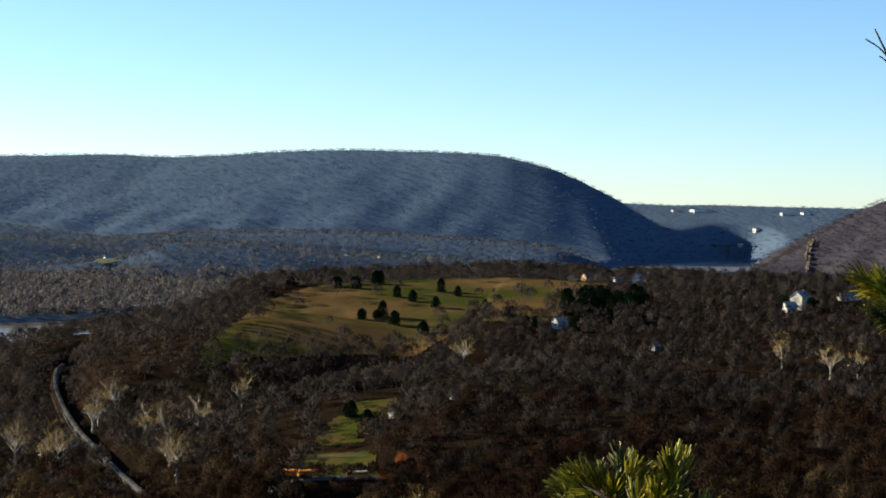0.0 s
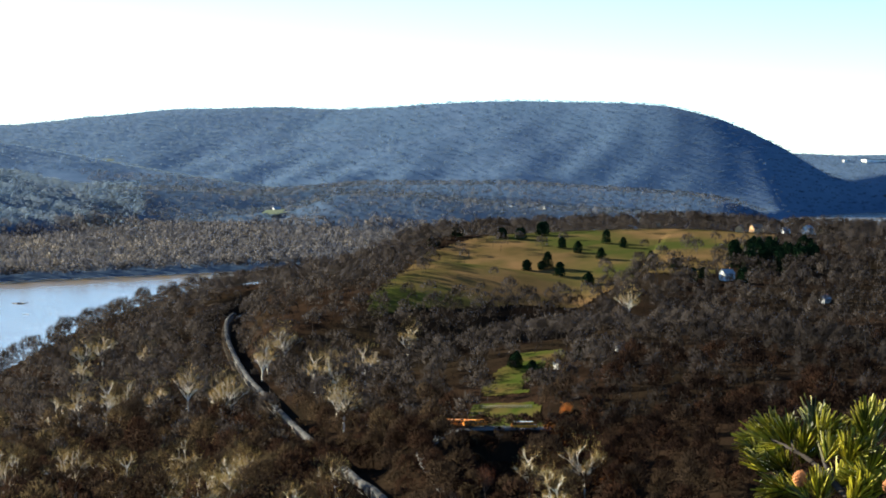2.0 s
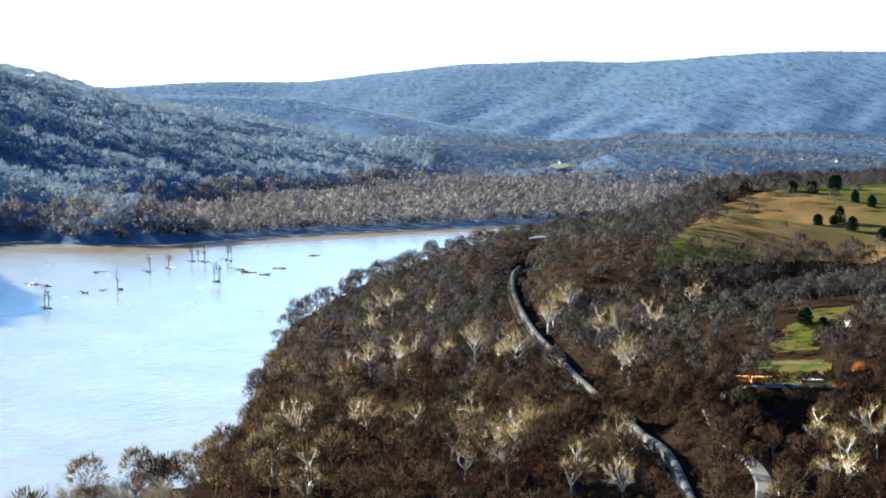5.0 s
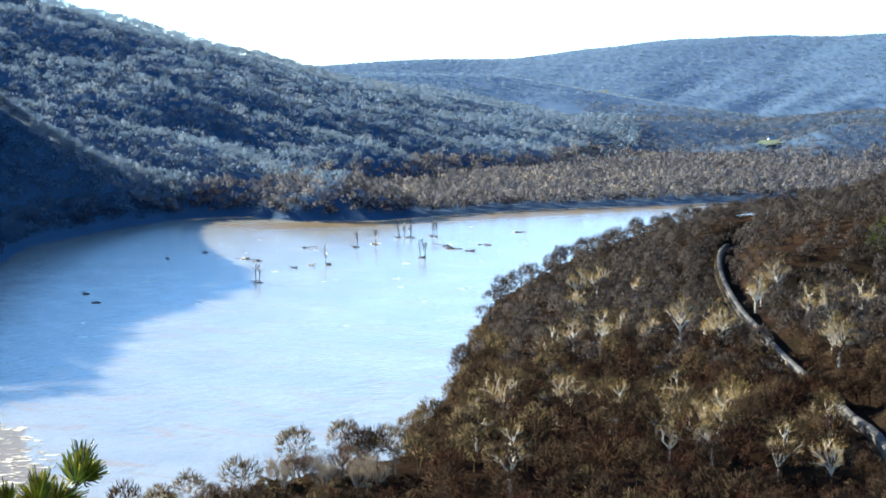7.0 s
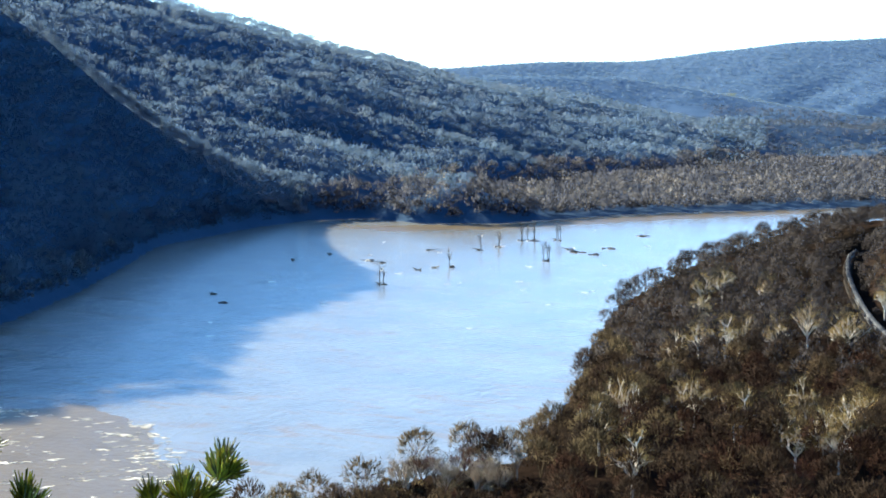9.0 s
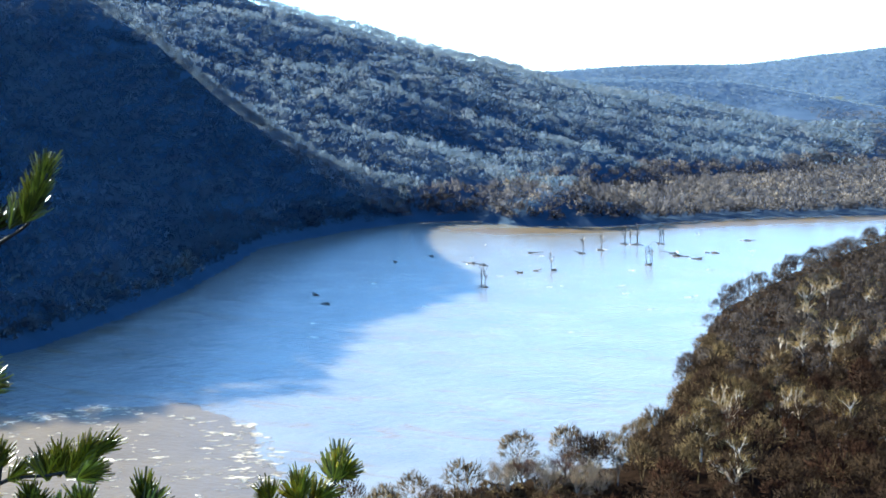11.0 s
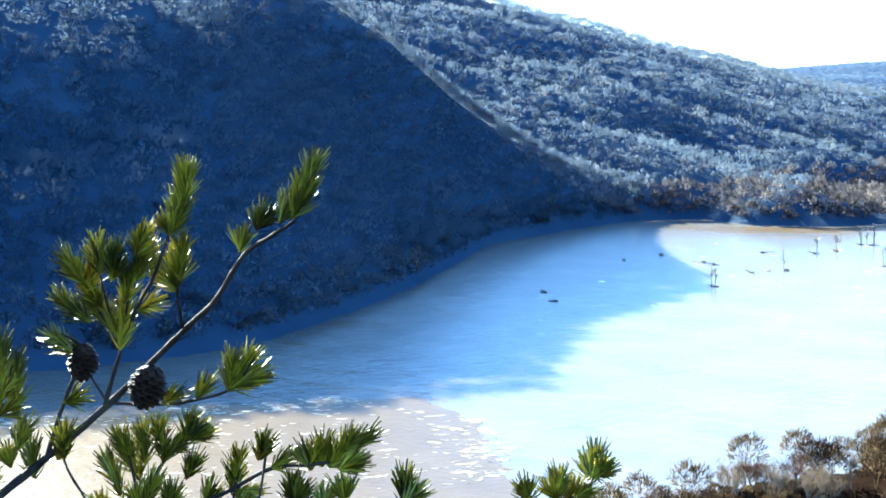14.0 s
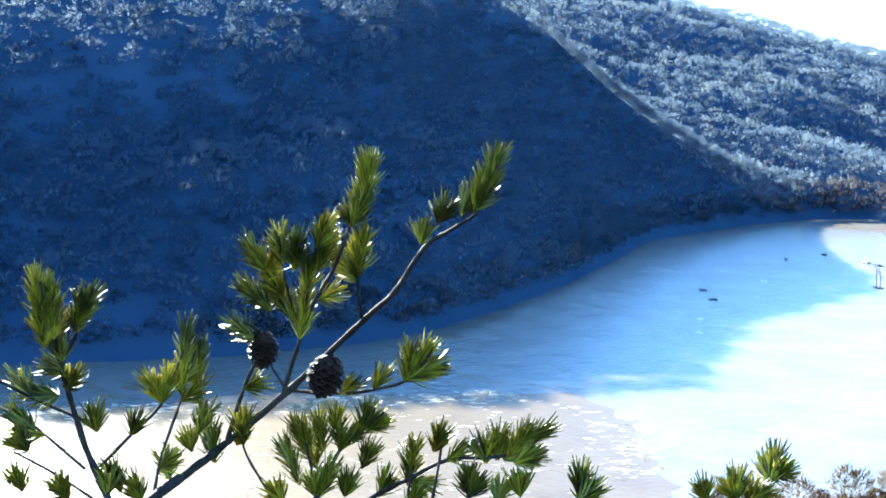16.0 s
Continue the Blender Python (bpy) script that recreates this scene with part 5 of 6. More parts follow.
# ---- islets in the river ----
def islet(x, y, size, trees, seed):
    thing = tagged(new("islet"), "low muddy islet with driftwood and bare saplings" if trees else "dark rocks breaking the river's surface", "islet", "islets in the river")
    g = np.random.RandomState(seed)
    for k in range(3 if trees else 4):
        bm = bmesh.new()
        bmesh.ops.create_icosphere(bm, subdivisions=2, radius=1)
        sx, sy, sz = size * g.uniform(.4, .8), size * g.uniform(.25, .5), g.uniform(.35, .7)
        dx, dy = g.uniform(-1, 1) * size * 0.9, g.uniform(-.3, .3) * size
        for v in bm.verts:
            q = 1 + 0.3 * noise.noise(v.co * 2.2 + Vector((seed, k, 0)))
            v.co = Vector((v.co.x * sx * q + dx, v.co.y * sy * q + dy, v.co.z * sz * q))
        part("rock", bm, MUD, thing)
    for k in range(trees):
        v, f = [], []
        p = np.array([g.uniform(-.8, .8) * size, g.uniform(-.3, .3) * size, -0.3])
        tall = g.uniform(7, 10) + min(trees, 4)
        top = p + (g.normal(0, .8), g.normal(0, .8), tall)
        stick(v, f, p, top, 0.30, 0.08, 4)
        for j in range(14):
            s = p + (top - p) * g.uniform(.35, .95)
            e = s + np.array([g.normal(0, 1), g.normal(0, 1), g.uniform(.5, 2.0)]) * 1.1
            stick(v, f, s, e, 0.13, 0.04)
            for _ in range(3):
                twig(v, f, s + (e - s) * g.uniform(.4, 1), g.normal(0, .5, 3) + (0, 0, .7), g.uniform(.9, 1.9), 0.09, g)
        new("sapling", raw_mesh("sapling", np.array(v), f, MUD, np.full(len(v), 0.4))).parent = thing
    for k in range(3):
        p = np.array([g.uniform(-1, 1) * size, g.uniform(-.4, .4) * size, 0.4])
        e = p + (g.normal(0, 3.2), g.normal(0, 1.2), g.uniform(0, 1.3))
        v, f = [], []
        stick(v, f, p, e, 0.32, 0.12, 4)
        new("driftwood", raw_mesh("driftwood", np.array(v), f, MUD, np.full(len(v), 0.4))).parent = thing
    thing.location = (x, y, 0)
    thing.scale = (1.35, 1.35, 1.3)


for i, (x, y, size, trees) in enumerate(((-497, 1149, 3, 3), (-572, 1284, 6, 5), (-551, 1303, 3, 3), (-539, 968, 2.5, 2), (-542, 1079, 1.5, 1), (-575, 1196, 2, 1), (-573, 1227, 2, 2), (-556, 1052, 1.6, 0), (-552, 1070, 1.3, 0), (-613, 1176, 1.3, 0), (-615, 1086, 2.2, 0), (-600, 1080, 1.5, 0), (-501, 1221, 4, 0), (-489, 1257, 4, 0), (-512, 1236, 3, 0), (-482, 1208, 3, 0), (-501, 1370, 4, 0), (-666, 1113, 1.3, 0), (-671, 1065, 1.3, 0), (-611, 873, 1.6, 0), (-580, 842, 2.2, 0))):
    islet(x, y, size, trees, 500 + i)


def scar():
    """Bare pale rock on the hill right of the gap."""
    g = np.random.RandomState(12)
    thing = tagged(new("rock_outcrop"), "pale tan bare cliff on the wooded hillside", "cliff")
    for k in range(16):
        x, y, _ = bearing(-12.5 + g.normal(0, 0.06), 3060 + k * 9 + g.normal(0, 3))
        bm = bmesh.new()
        bmesh.ops.create_icosphere(bm, subdivisions=2, radius=1)
        for v in bm.verts:
            q = 1 + 0.45 * noise.noise(v.co * 1.8 + Vector((k, 0, 0)))
            v.co = Vector((v.co.x * 4 * q, v.co.y * 6 * q, v.co.z * 6 * q))
        ob = part("rock", bm, STONE, thing)
        ob.location = (x, y, float(height(x, y)) + 0.5)


scar()


# branches of the pines, fitted to the camera's view, in centimetres across and up: thickness at both ends, and the
# places they pass
HIGH_LIMBS = [
    (0.79, 0.16, [(-56.9, -44.7), (-47.5, -39.6), (-38.0, -32.9), (-30.2, -27.0), (-22.3, -20.4), (-16.4, -14.9), (-10.5, -9.4), (-6.6, -5.8), (-2.7, 0.1), (1.3, 2.8), (5.2, 5.6), (7.7, 11.9)]),
    (0.24, 0.16, [(-11.3, -9.7), (-11.9, -4.6), (-11.2, 0.9)]),
    (0.39, 0.16, [(-22.3, -20.4), (-20.4, -14.1), (-17.6, -7.0), (-15.2, -2.7), (-12.9, 3.2), (-10.5, 11.1)]),
    (0.24, 0.12, [(-19.6, -11.7), (-21.9, -8.2), (-24.7, -4.2), (-27.4, 0.9)]),
    (0.24, 0.12, [(-20.0, -12.9), (-18.8, -6.2), (-17.6, 0.1)]),
    (0.24, 0.12, [(-20.0, -11.3), (-21.9, -4.6), (-22.8, 1.7)]),
    (0.39, 0.16, [(-30.2, -27.0), (-27.8, -19.6), (-25.1, -12.5), (-27.8, -10.1)]),
    (0.24, 0.12, [(-21.9, -19.6), (-24.3, -15.6)]),
    (0.28, 0.16, [(-21.5, -19.7), (-14.5, -20.1), (-9.7, -19.6), (-5.0, -18.2), (-1.5, -14.1)]),
]
LEFT_LIMBS = [
    (0.63, 0.16, [(-43.5, -43.9), (-46.7, -34.5), (-49.8, -27.4), (-52.2, -19.6), (-53.0, -16.4), (-51.0, -11.7), (-48.7, -5.4)]),
    (0.24, 0.16, [(-52.8, -16.4), (-54.4, -12.5), (-56.0, -4.6)]),
    (0.28, 0.16, [(-49.8, -23.9), (-56.9, -20.8), (-61.6, -18.4), (-66.3, -15.6)]),
    (0.31, 0.16, [(-48.1, -30.6), (-43.5, -25.9), (-39.2, -21.5), (-36.1, -14.1)]),
    (0.31, 0.16, [(-41.2, -43.9), (-39.6, -30.6), (-36.5, -21.1), (-34.5, -14.1)]),
    (0.24, 0.16, [(-49.8, -30.6), (-55.3, -25.9), (-60.1, -21.9)]),
    (0.24, 0.16, [(-46.7, -36.1), (-53.8, -31.4), (-59.7, -28.2)]),
]
LOW_LIMBS = [
    (0.39, 0.16, [(-23.9, -43.9), (-17.6, -34.5), (-14.5, -28.2), (-11.3, -25.1), (-8.2, -22.7)]),
    (0.24, 0.16, [(-17.6, -34.5), (-18.8, -28.2), (-20.4, -23.5)]),
    (0.24, 0.16, [(-20.8, -40.0), (-23.9, -34.5), (-27.8, -27.4), (-27.0, -22.7)]),
    (0.39, 0.16, [(-17.6, -40.8), (-9.7, -34.5), (-5.0, -32.1), (0.5, -29.4), (6.0, -29.0), (10.7, -28.2), (15.0, -24.4)]),
    (0.31, 0.16, [(-5.0, -43.9), (-5.0, -36.1), (-3.9, -26.6)]),
    (0.31, 0.16, [(3.6, -43.9), (3.6, -34.5), (3.6, -30.2)]),
    (0.24, 0.16, [(-3.5, -42.4), (-1.1, -32.9), (0.1, -25.1)]),
    (0.39, 0.16, [(35.1, -40.8), (42.9, -34.9), (45.7, -32.1), (46.7, -27.4)]),
    (0.24, 0.16, [(39.8, -40.8), (40.6, -35.3), (41.0, -30.6)]),
    (0.24, 0.16, [(31.1, -40.8), (36.2, -33.7), (35.8, -32.5)]),
    (0.24, 0.16, [(17.8, -43.9), (18.9, -35.3), (19.3, -30.6)]),
]
STEMS = [
    (1.73, 0.86, [(-28.6, -134.3), (-30.2, -99.0), (-35.7, -67.5), (-45.9, -50.2), (-56.9, -44.7)]),
    (1.26, 0.63, [(-30.2, -99.0), (-38.0, -59.7), (-43.5, -43.9)]),
    (1.26, 0.47, [(-30.2, -99.0), (-20.8, -63.6), (-17.6, -40.8), (-17.6, -34.5)]),
    (1.26, 0.47, [(-28.6, -134.3), (1.3, -83.2), (23.3, -55.7), (35.1, -40.8)]),
    (0.94, 0.39, [(1.3, -83.2), (-1.9, -59.7), (-5.0, -43.9)]),
]
SIDE_LIMBS = [
    (0.63, 0.16, [(72.0, -51.8), (64.1, -40.8), (56.3, -34.5), (51.6, -29.8), (47.6, -27.4), (43.3, -25.5)]),
    (0.31, 0.16, [(56.3, -34.5), (53.1, -29.8), (52.2, -23.1)]),
    (0.31, 0.16, [(64.1, -40.8), (59.4, -32.9), (59.0, -23.5)]),
    (0.24, 0.16, [(51.6, -29.8), (48.8, -27.4), (48.0, -24.3)]),
    (0.31, 0.16, [(61.0, -40.8), (53.9, -36.1), (48.4, -33.7), (46.1, -30.6)]),
    (0.24, 0.16, [(59.4, -32.9), (57.1, -29.0), (57.5, -26.3)]),
    (0.31, 0.16, [(68.1, -43.9), (64.1, -34.5), (64.9, -27.4)]),
    (1.57, 0.71, [(87.7, -134.3), (83.8, -91.1), (76.7, -63.6), (72.0, -51.8)]),
]
EDGE_LIMBS = [
    (0.55, 0.16, [(103.4, -36.1), (87.7, -20.4), (73.6, -12.5), (64.1, -7.0), (59.4, -4.6)]),
    (0.24, 0.12, [(68.9, -9.7), (64.1, -9.7), (60.2, -8.2)]),
    (0.39, 0.09, [(95.6, -28.2), (79.9, 3.2), (65.7, 21.3), (62.2, 26.4), (60.1, 30.6)]),
    (0.16, 0.08, [(63.4, 24.8), (61.0, 27.7), (58.8, 29.2)]),
    (0.16, 0.08, [(64.1, 23.7), (61.6, 26.2), (60.7, 26.8)]),
]
# tufts: foot and tip
TUFTS_A = [(5.2, 6.2, 8.1, 14.9), (4.4, 5.2, 7.2, 11.9), (2.4, 4.4, 5.2, 9.7), (-0.7, 3.6, 1.3, 7.2), (-3.1, 0.7, -2.5, 3.4), (-11.7, -3.2, -10.8, 3.6), (-11.9, -4.2, -12.5, 0.9)]
TUFTS_B = [(-11.5, 3.9, -10.5, 13.6), (-10.7, 7.2, -10.1, 14.1), (-12.7, 3.1, -10.9, 8.3), (-24.7, -3.1, -27.8, 2.0), (-22.3, -2.3, -23.1, 3.6), (-17.6, 0.1, -15.9, 5.2), (-19.2, -6.2, -17.9, 0.1), (-23.9, -8.6, -28.8, -4.2), (-20.0, -12.5, -18.8, -4.6), (-26.3, -12.5, -30.2, -9.4), (-17.6, -3.1, -15.1, 3.2), (-22.3, -7.0, -24.7, -2.3), (-20.8, -3.1, -20.0, 2.4), (-20.8, -10.1, -22.3, -5.4)]
TUFTS_C = [(-5.4, -18.5, -1.1, -12.3), (-5.0, -18.2, 1.0, -15.6), (-5.2, -18.3, -4.2, -12.5)]
TUFTS_E = [(-55.5, -14.1, -57.1, -2.3), (-54.2, -12.5, -54.4, -4.2), (-54.9, -9.4, -55.7, -2.7), (-51.4, -10.9, -48.1, -4.6), (-51.0, -11.7, -49.8, -5.4), (-52.2, -17.2, -56.1, -15.6), (-53.4, -20.4, -59.3, -19.6), (-56.9, -25.1, -61.2, -21.9), (-57.7, -28.2, -60.4, -25.5), (-53.0, -15.6, -54.2, -10.9)]
TUFTS_E_LOW = [(-39.0, -21.5, -38.0, -15.6), (-36.3, -20.4, -35.7, -9.0), (-34.1, -19.6, -34.0, -11.7), (-39.2, -20.8, -41.6, -16.8), (-58.5, -33.7, -59.7, -30.6), (-52.2, -34.9, -54.2, -31.4), (-44.7, -33.7, -46.7, -29.0), (-38.0, -32.1, -38.8, -27.8), (-42.0, -34.9, -43.7, -31.4), (-48.3, -25.5, -48.7, -21.5), (-34.9, -28.2, -35.7, -24.7), (-31.8, -29.8, -32.7, -23.5), (-28.6, -27.4, -26.9, -21.9), (-34.1, -25.9, -32.4, -20.8), (-37.3, -19.6, -34.5, -14.9)]
TUFTS_F = [(-17.6, -30.6, -20.4, -23.5), (-14.5, -27.4, -15.1, -21.5), (-13.7, -26.6, -8.0, -22.7), (-16.8, -28.2, -17.6, -21.9), (-20.0, -32.9, -22.5, -25.9), (-17.6, -34.9, -15.1, -29.0), (-11.3, -30.6, -9.6, -26.6), (-4.9, -32.9, -3.7, -25.9), (-1.1, -28.2, 0.2, -24.4), (-22.3, -35.3, -24.1, -32.1), (-13.7, -34.5, -12.7, -30.6), (-19.2, -28.2, -20.8, -22.7), (-10.5, -25.1, -7.4, -23.5)]
TUFTS_G = [(8.3, -29.4, 15.8, -24.1), (7.5, -29.4, 7.9, -24.1), (6.0, -29.9, 5.0, -25.7), (9.9, -29.8, 14.0, -28.2), (3.6, -34.9, 3.6, -29.9), (7.5, -35.3, 8.5, -32.1), (10.7, -34.5, 10.5, -31.5), (-9.0, -34.5, -7.2, -30.7), (9.1, -29.2, 12.7, -23.7), (18.9, -34.9, 19.5, -29.9)]
TUFTS_H = [(45.7, -32.3, 46.5, -26.8), (46.1, -32.0, 48.4, -29.9), (40.6, -34.9, 41.0, -30.2), (36.6, -35.1, 35.8, -32.5), (42.1, -35.3, 43.9, -32.3), (45.3, -32.5, 45.3, -29.0)]
SIDE_TUFTS = [(47.2, -27.4, 42.0, -25.1), (47.2, -27.0, 44.3, -23.1), (48.2, -27.4, 48.0, -23.1), (51.6, -25.9, 52.0, -21.3), (52.3, -26.3, 54.9, -23.5), (58.6, -27.8, 59.0, -21.0), (59.8, -27.4, 60.4, -21.5), (50.0, -29.8, 50.4, -25.2), (52.7, -29.4, 53.9, -24.9), (56.3, -30.6, 57.6, -25.7), (48.4, -32.1, 45.9, -28.2), (48.4, -34.9, 45.9, -32.1), (52.3, -35.3, 52.8, -31.2), (59.0, -32.1, 61.2, -28.2), (54.7, -33.3, 56.4, -30.4), (50.8, -34.9, 48.4, -32.1), (61.8, -32.9, 64.5, -28.2), (56.7, -36.1, 59.4, -32.1), (45.3, -31.0, 42.9, -27.4), (54.3, -28.2, 54.5, -23.7), (44.5, -27.4, 41.5, -26.5), (58.6, -35.3, 60.2, -31.8)]
EDGE_TUFTS = [(64.1, -7.2, 56.1, -2.9), (63.7, -6.6, 59.4, -2.7), (64.1, -9.4, 58.5, -8.2), (62.6, -5.8, 57.1, -5.0), (64.1, -8.2, 59.8, -6.2), (64.1, -10.1, 60.2, -9.4)]


# ---- the pines at the lookout's edge ----
def limb_mesh(line, r0, r1, sides=8):
    """A bent, knobbly branch through a line of places in metres."""
    pts = [np.array(p) for p in line]
    fine = []
    for i in range(len(pts) - 1):
        p0, p1, p2, p3 = pts[max(i - 1, 0)], pts[i], pts[i + 1], pts[min(i + 2, len(pts) - 1)]
        for t in np.linspace(0, 1, 5, endpoint=False):
            fine.append(0.5 * (2 * p1 + (p2 - p0) * t + (2 * p0 - 5 * p1 + 4 * p2 - p3) * t ** 2 + (3 * p1 - p0 - 3 * p2 + p3) * t ** 3))
    fine.append(pts[-1])
    g = np.random.RandomState(len(fine) + int(abs(pts[0][0]) * 1e4) % 1000)
    v, f, n = [], [], len(fine)
    for i, p in enumerate(fine):
        w = fine[min(i + 1, n - 1)] - fine[max(i - 1, 0)]
        w = w / (np.linalg.norm(w) + 1e-9)
        u = np.cross(w, (0.2, 0.1, 0.97))
        u /= np.linalg.norm(u)
        s = np.cross(w, u)
        r = (r0 + (r1 - r0) * i / (n - 1)) * (1 + g.uniform(-.12, .16))
        for c in range(sides):
            k = r * (1 + g.uniform(-.1, .1))
            v.append(p + k * (u * math.cos(c * 2 * math.pi / sides) + s * math.sin(c * 2 * math.pi / sides)))
        if i:
            for c in range(sides):
                d = (c + 1) % sides
                a = (i - 1) * sides
                f.append((a + c, a + d, a + sides + d, a + sides + c))
    return np.array(v), np.array(f)


def tuft_mesh(foot, tip, g, count):
    """Needles in pairs along a shoot, leaning forward, each a thin tapering blade of three sides."""
    foot, tip = np.array(foot), np.array(tip)
    axis = tip - foot
    long = np.linalg.norm(axis)
    axis /= long
    u = np.cross(axis, (0.1, 0.2, 0.95))
    u /= np.linalg.norm(u)
    s = np.cross(axis, u)
    v, f, tint = [], [], []
    reach = 0.036
    shoot = max(long - reach * 0.7, long * 0.35)
    for i in range(count):
        t = g.uniform(0, 1)
        a = g.uniform(0, 6.283)
        out = u * math.cos(a) + s * math.sin(a)
        lean = g.uniform(0.2, 1.0) * (1.25 - 0.5 * t)
        w = axis + out * lean + g.normal(0, 0.07, 3)
        w /= np.linalg.norm(w)
        p = foot + axis * shoot * t + out * 0.0012
        n = reach * g.uniform(0.55, 1.1)
        bend = p + w * n * 0.55
        w2 = w + axis * 0.18 + g.normal(0, 0.05, 3)
        q = bend + w2 / np.linalg.norm(w2) * n * 0.45
        e = np.cross(w, out)
        e /= np.linalg.norm(e)
        h = np.cross(w, e)
        k, r = len(v), 0.0013
        for at, rr in ((p, r), (bend, r * 0.95)):
            v.extend([at + e * rr, at - e * rr * 0.5 + h * rr * 0.8, at - e * rr * 0.5 - h * rr * 0.8])
        v.extend([q + e * r * 0.6, q - e * r * 0.5 + h * r * 0.4, q - e * r * 0.5 - h * r * 0.4])
        for c in range(3):
            d = (c + 1) % 3
            f.extend([(k + c, k + d, k + 3 + d), (k + c, k + 3 + d, k + 3 + c), (k + 3 + c, k + 3 + d, k + 6 + d), (k + 3 + c, k + 6 + d, k + 6 + c)])
        f.append((k + 6, k + 7, k + 8))
        tint.extend([g.uniform(0, 1)] * 9)
    return np.array(v), np.array(f), tint


def cone_mesh(size, g):
    """An open pine cone hanging along -y: overlapping woody scales set in a spiral round a core."""
    bm = bmesh.new()
    core = bmesh.ops.create_icosphere(bm, subdivisions=2, radius=1)["verts"]
    for p in core:
        p.co = Vector((p.co.x * 0.26 * size, p.co.y * 0.46 * size, p.co.z * 0.26 * size))
    n = 84
    for i in range(n):
        t = (i + 0.5) / n
        a = i * 2.39996
        r = 0.40 * size * math.sin(math.pi * (0.12 + 0.83 * t)) ** 0.7
        y = (0.5 - t) * 0.92 * size
        out = Vector((math.cos(a), 0, math.sin(a)))
        side = Vector((-math.sin(a), 0, math.cos(a)))
        tip = out * r + Vector((0, y + 0.02 * size, 0))
        root = out * r * 0.4 + Vector((0, y + 0.10 * size, 0))
        wide, thick = 0.105 * size * (0.7 + 0.5 * math.sin(math.pi * t)), 0.03 * size
        pts = [root - side * wide * 0.4, root + side * wide * 0.4, tip + side * wide, tip + out * 0.05 * size + Vector((0, -0.03 * size, 0)), tip - side * wide]
        top = [bm.verts.new(p) for p in pts]
        low = [bm.verts.new(p - Vector((0, thick, 0))) for p in pts]
        bm.faces.new(top), bm.faces.new(low[::-1])
        for j in range(5):
            bm.faces.new((top[j], low[j], low[(j + 1) % 5], top[(j + 1) % 5]))
    bmesh.ops.recalc_face_normals(bm, faces=list(bm.faces))
    return bm


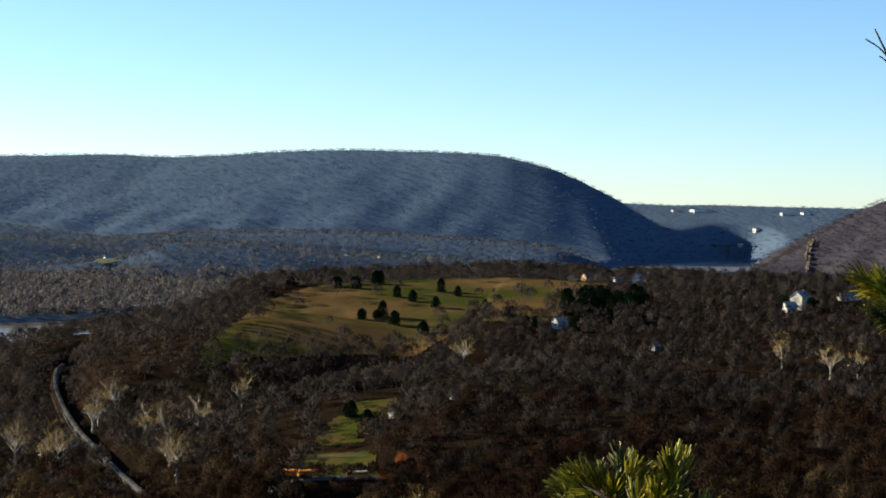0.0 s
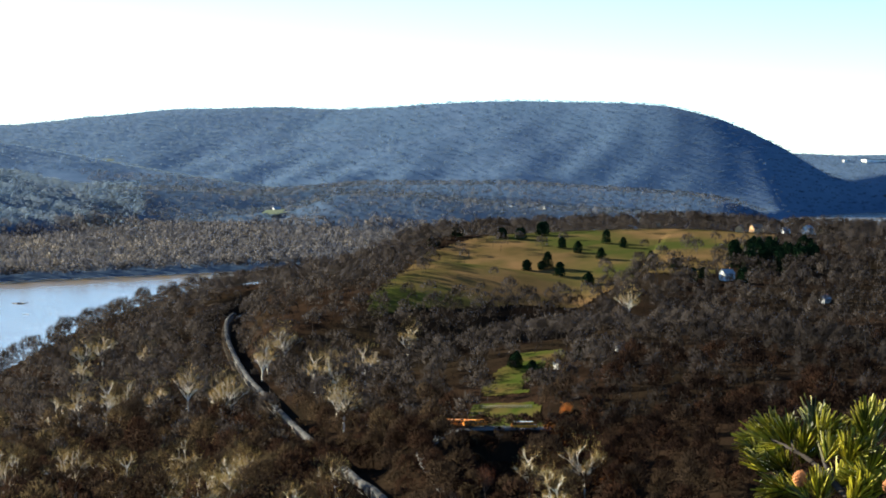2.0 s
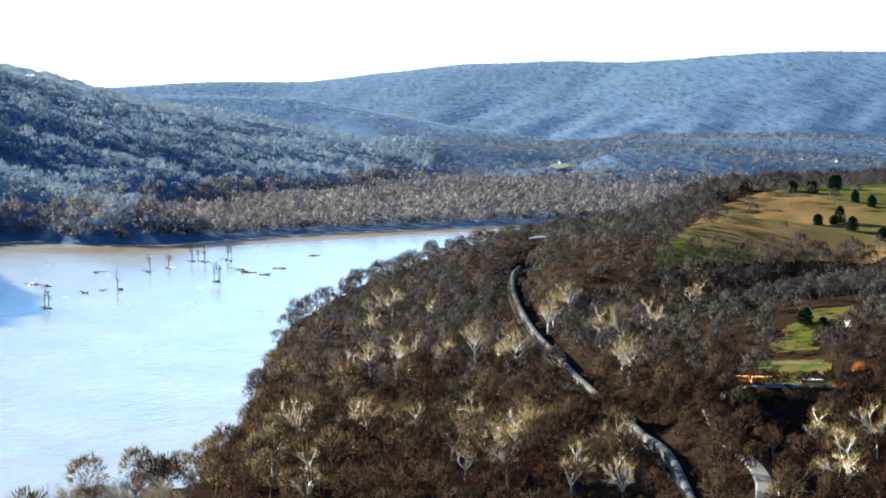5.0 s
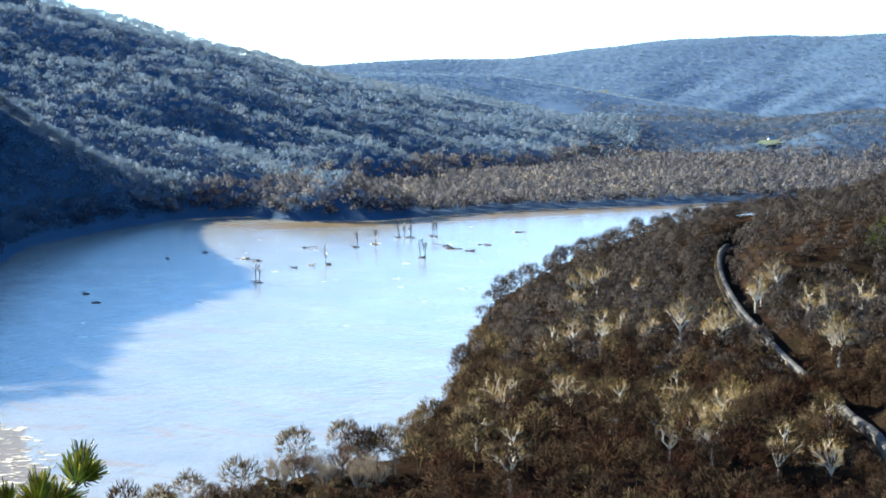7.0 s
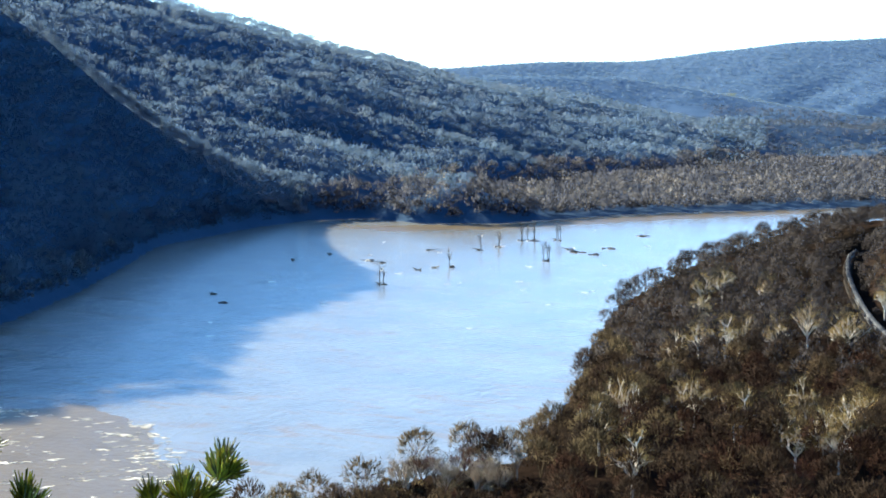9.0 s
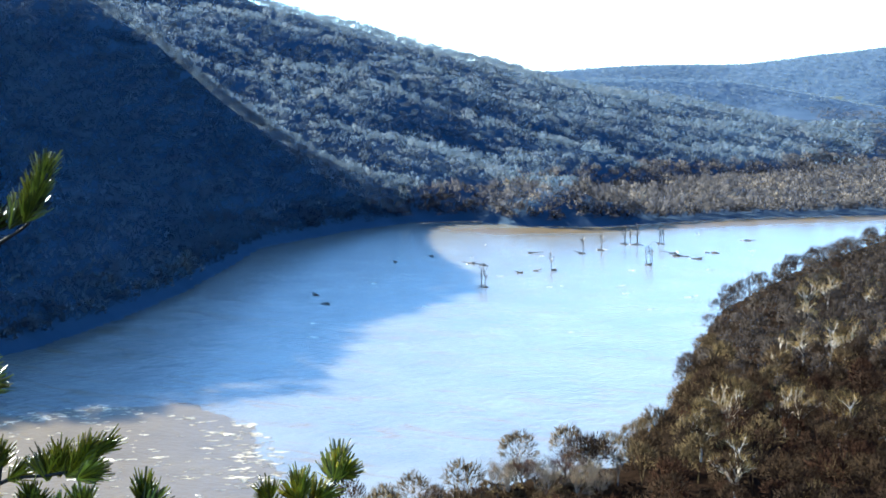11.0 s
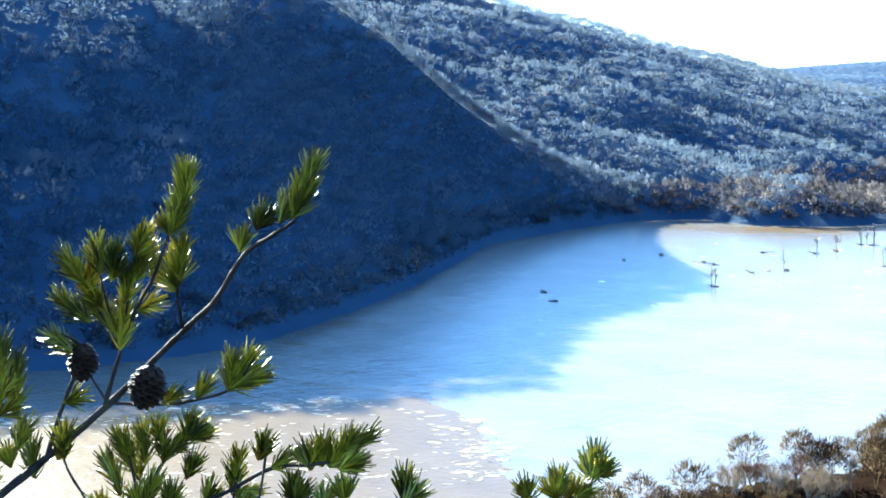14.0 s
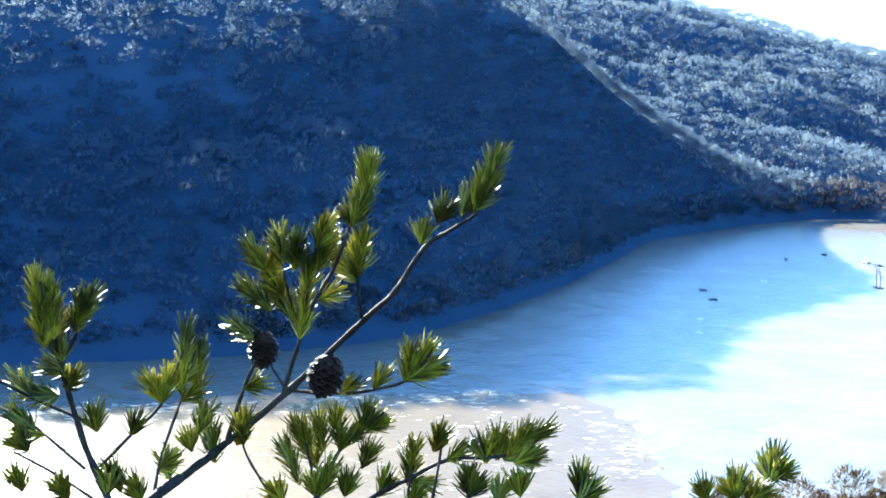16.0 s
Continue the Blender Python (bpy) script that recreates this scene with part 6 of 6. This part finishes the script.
def pine(label, frame_at, limb_sets, tuft_sets, cones, seed, away=2.3, needles=140):
    """A small pine, given across and up in centimetres on a plane fitted to the camera's view, with depth added."""
    g = np.random.RandomState(seed)
    thing = tagged(new("pine_tree"), label, "pine")

    def place(x, y, z):
        p = frame_at @ Vector((x / 100 * (1 + z / away), y / 100 * (1 + z / away), -away - z))
        return (p.x, p.y, p.z)

    def depth(x, y):
        return 0.16 * math.sin(x * 0.06 + seed) + 0.10 * math.sin(y * 0.11 + 1.3 * seed)

    for limbs in limb_sets:
        for r0, r1, line in limbs:
            v, f = limb_mesh([place(x, y, depth(x, y)) for x, y in line], r0 / 100, r1 / 100)
            ob = new("branch", raw_mesh("branch", v, f, PINE_BARK, smooth=True))
            ob.parent = thing
    for tufts in tuft_sets:
        for x0, y0, x1, y1 in tufts:
            d = depth((x0 + x1) / 2, (y0 + y1) / 2)
            long = math.hypot(x1 - x0, y1 - y0)
            v, f, tint = tuft_mesh(place(x0, y0, d + g.uniform(-.02, .02)), place(x1, y1, d + g.uniform(-.03, .03)), g, int(needles * (0.4 + long / 13)))
            ob = new("tuft", raw_mesh("tuft", v, f, NEEDLES, tint))
            ob.parent = thing
    # short side shoots along the thin branches
    for limbs in limb_sets:
        for r0, r1, line in limbs:
            if r0 > 0.7 or limbs is EDGE_LIMBS:
                continue
            for (ax, ay), (bx, by) in zip(line[1:], line[2:]):
                if g.uniform() < 0.55:
                    turn = math.atan2(by - ay, bx - ax) + g.choice([-1, 1]) * g.uniform(0.3, 0.9)
                    long = g.uniform(3.0, 5.0)
                    d = depth(ax, ay)
                    v, f, tint = tuft_mesh(place(ax, ay, d), place(ax + math.cos(turn) * long, ay + math.sin(turn) * long, d + g.uniform(-.03, .03)), g, int(needles * 0.45))
                    new("tuft", raw_mesh("tuft", v, f, NEEDLES, tint)).parent = thing
    for x, y, size, mat in cones:
        ob = part("pine_cone", cone_mesh(size, g), mat, thing, "open brown pine cone")
        ob.matrix_basis = Matrix.Translation(place(x, y, depth(x, y) - 0.02)) @ frame_at.to_3x3().to_4x4() @ pose(0, 0, 0, 12, 20, g.uniform(-25, 5))
    return thing


# the camera's poses at 16, 2 and 0 seconds, to fit the pines to
FRAME_LEFT = pose(-0.215, -0.087, 140, 90 - 6.22, 0, 43.98) @ pose(0, 0, 0, 0, 0, 0.48)
FRAME_SIDE = pose(-0.031, -0.002, 140, 90 - 3.49, 0, 5.68) @ pose(0, 0, 0, 0, 0, 1.07)
FRAME_EDGE = pose(0, 0, 140, 90 - 1.68, 0, 0) @ pose(0, 0, 0, 0, 0, 1.30)
pine("sunlit green pine with dark open cones on the cliff edge", FRAME_LEFT, (HIGH_LIMBS, LEFT_LIMBS, LOW_LIMBS, STEMS), (TUFTS_A, TUFTS_B, TUFTS_C, TUFTS_E, TUFTS_E_LOW, TUFTS_F, TUFTS_G, TUFTS_H), ((-16.4, -17.8, 0.068, CONE_BACKLIT), (-25.0, -14.2, 0.056, CONE_BACKLIT)), 3)
pine("bushy green pine with a red-brown cone on the cliff edge", FRAME_SIDE, (SIDE_LIMBS,), (SIDE_TUFTS,), ((49.7, -32.0, 0.022, CONE_RED), (62.0, -33.0, 0.018, CONE_RED)), 7, needles=140)
pine("green pine bough and a dead twig against the sky", FRAME_EDGE, (EDGE_LIMBS,), (EDGE_TUFTS,), (), 11, needles=125)
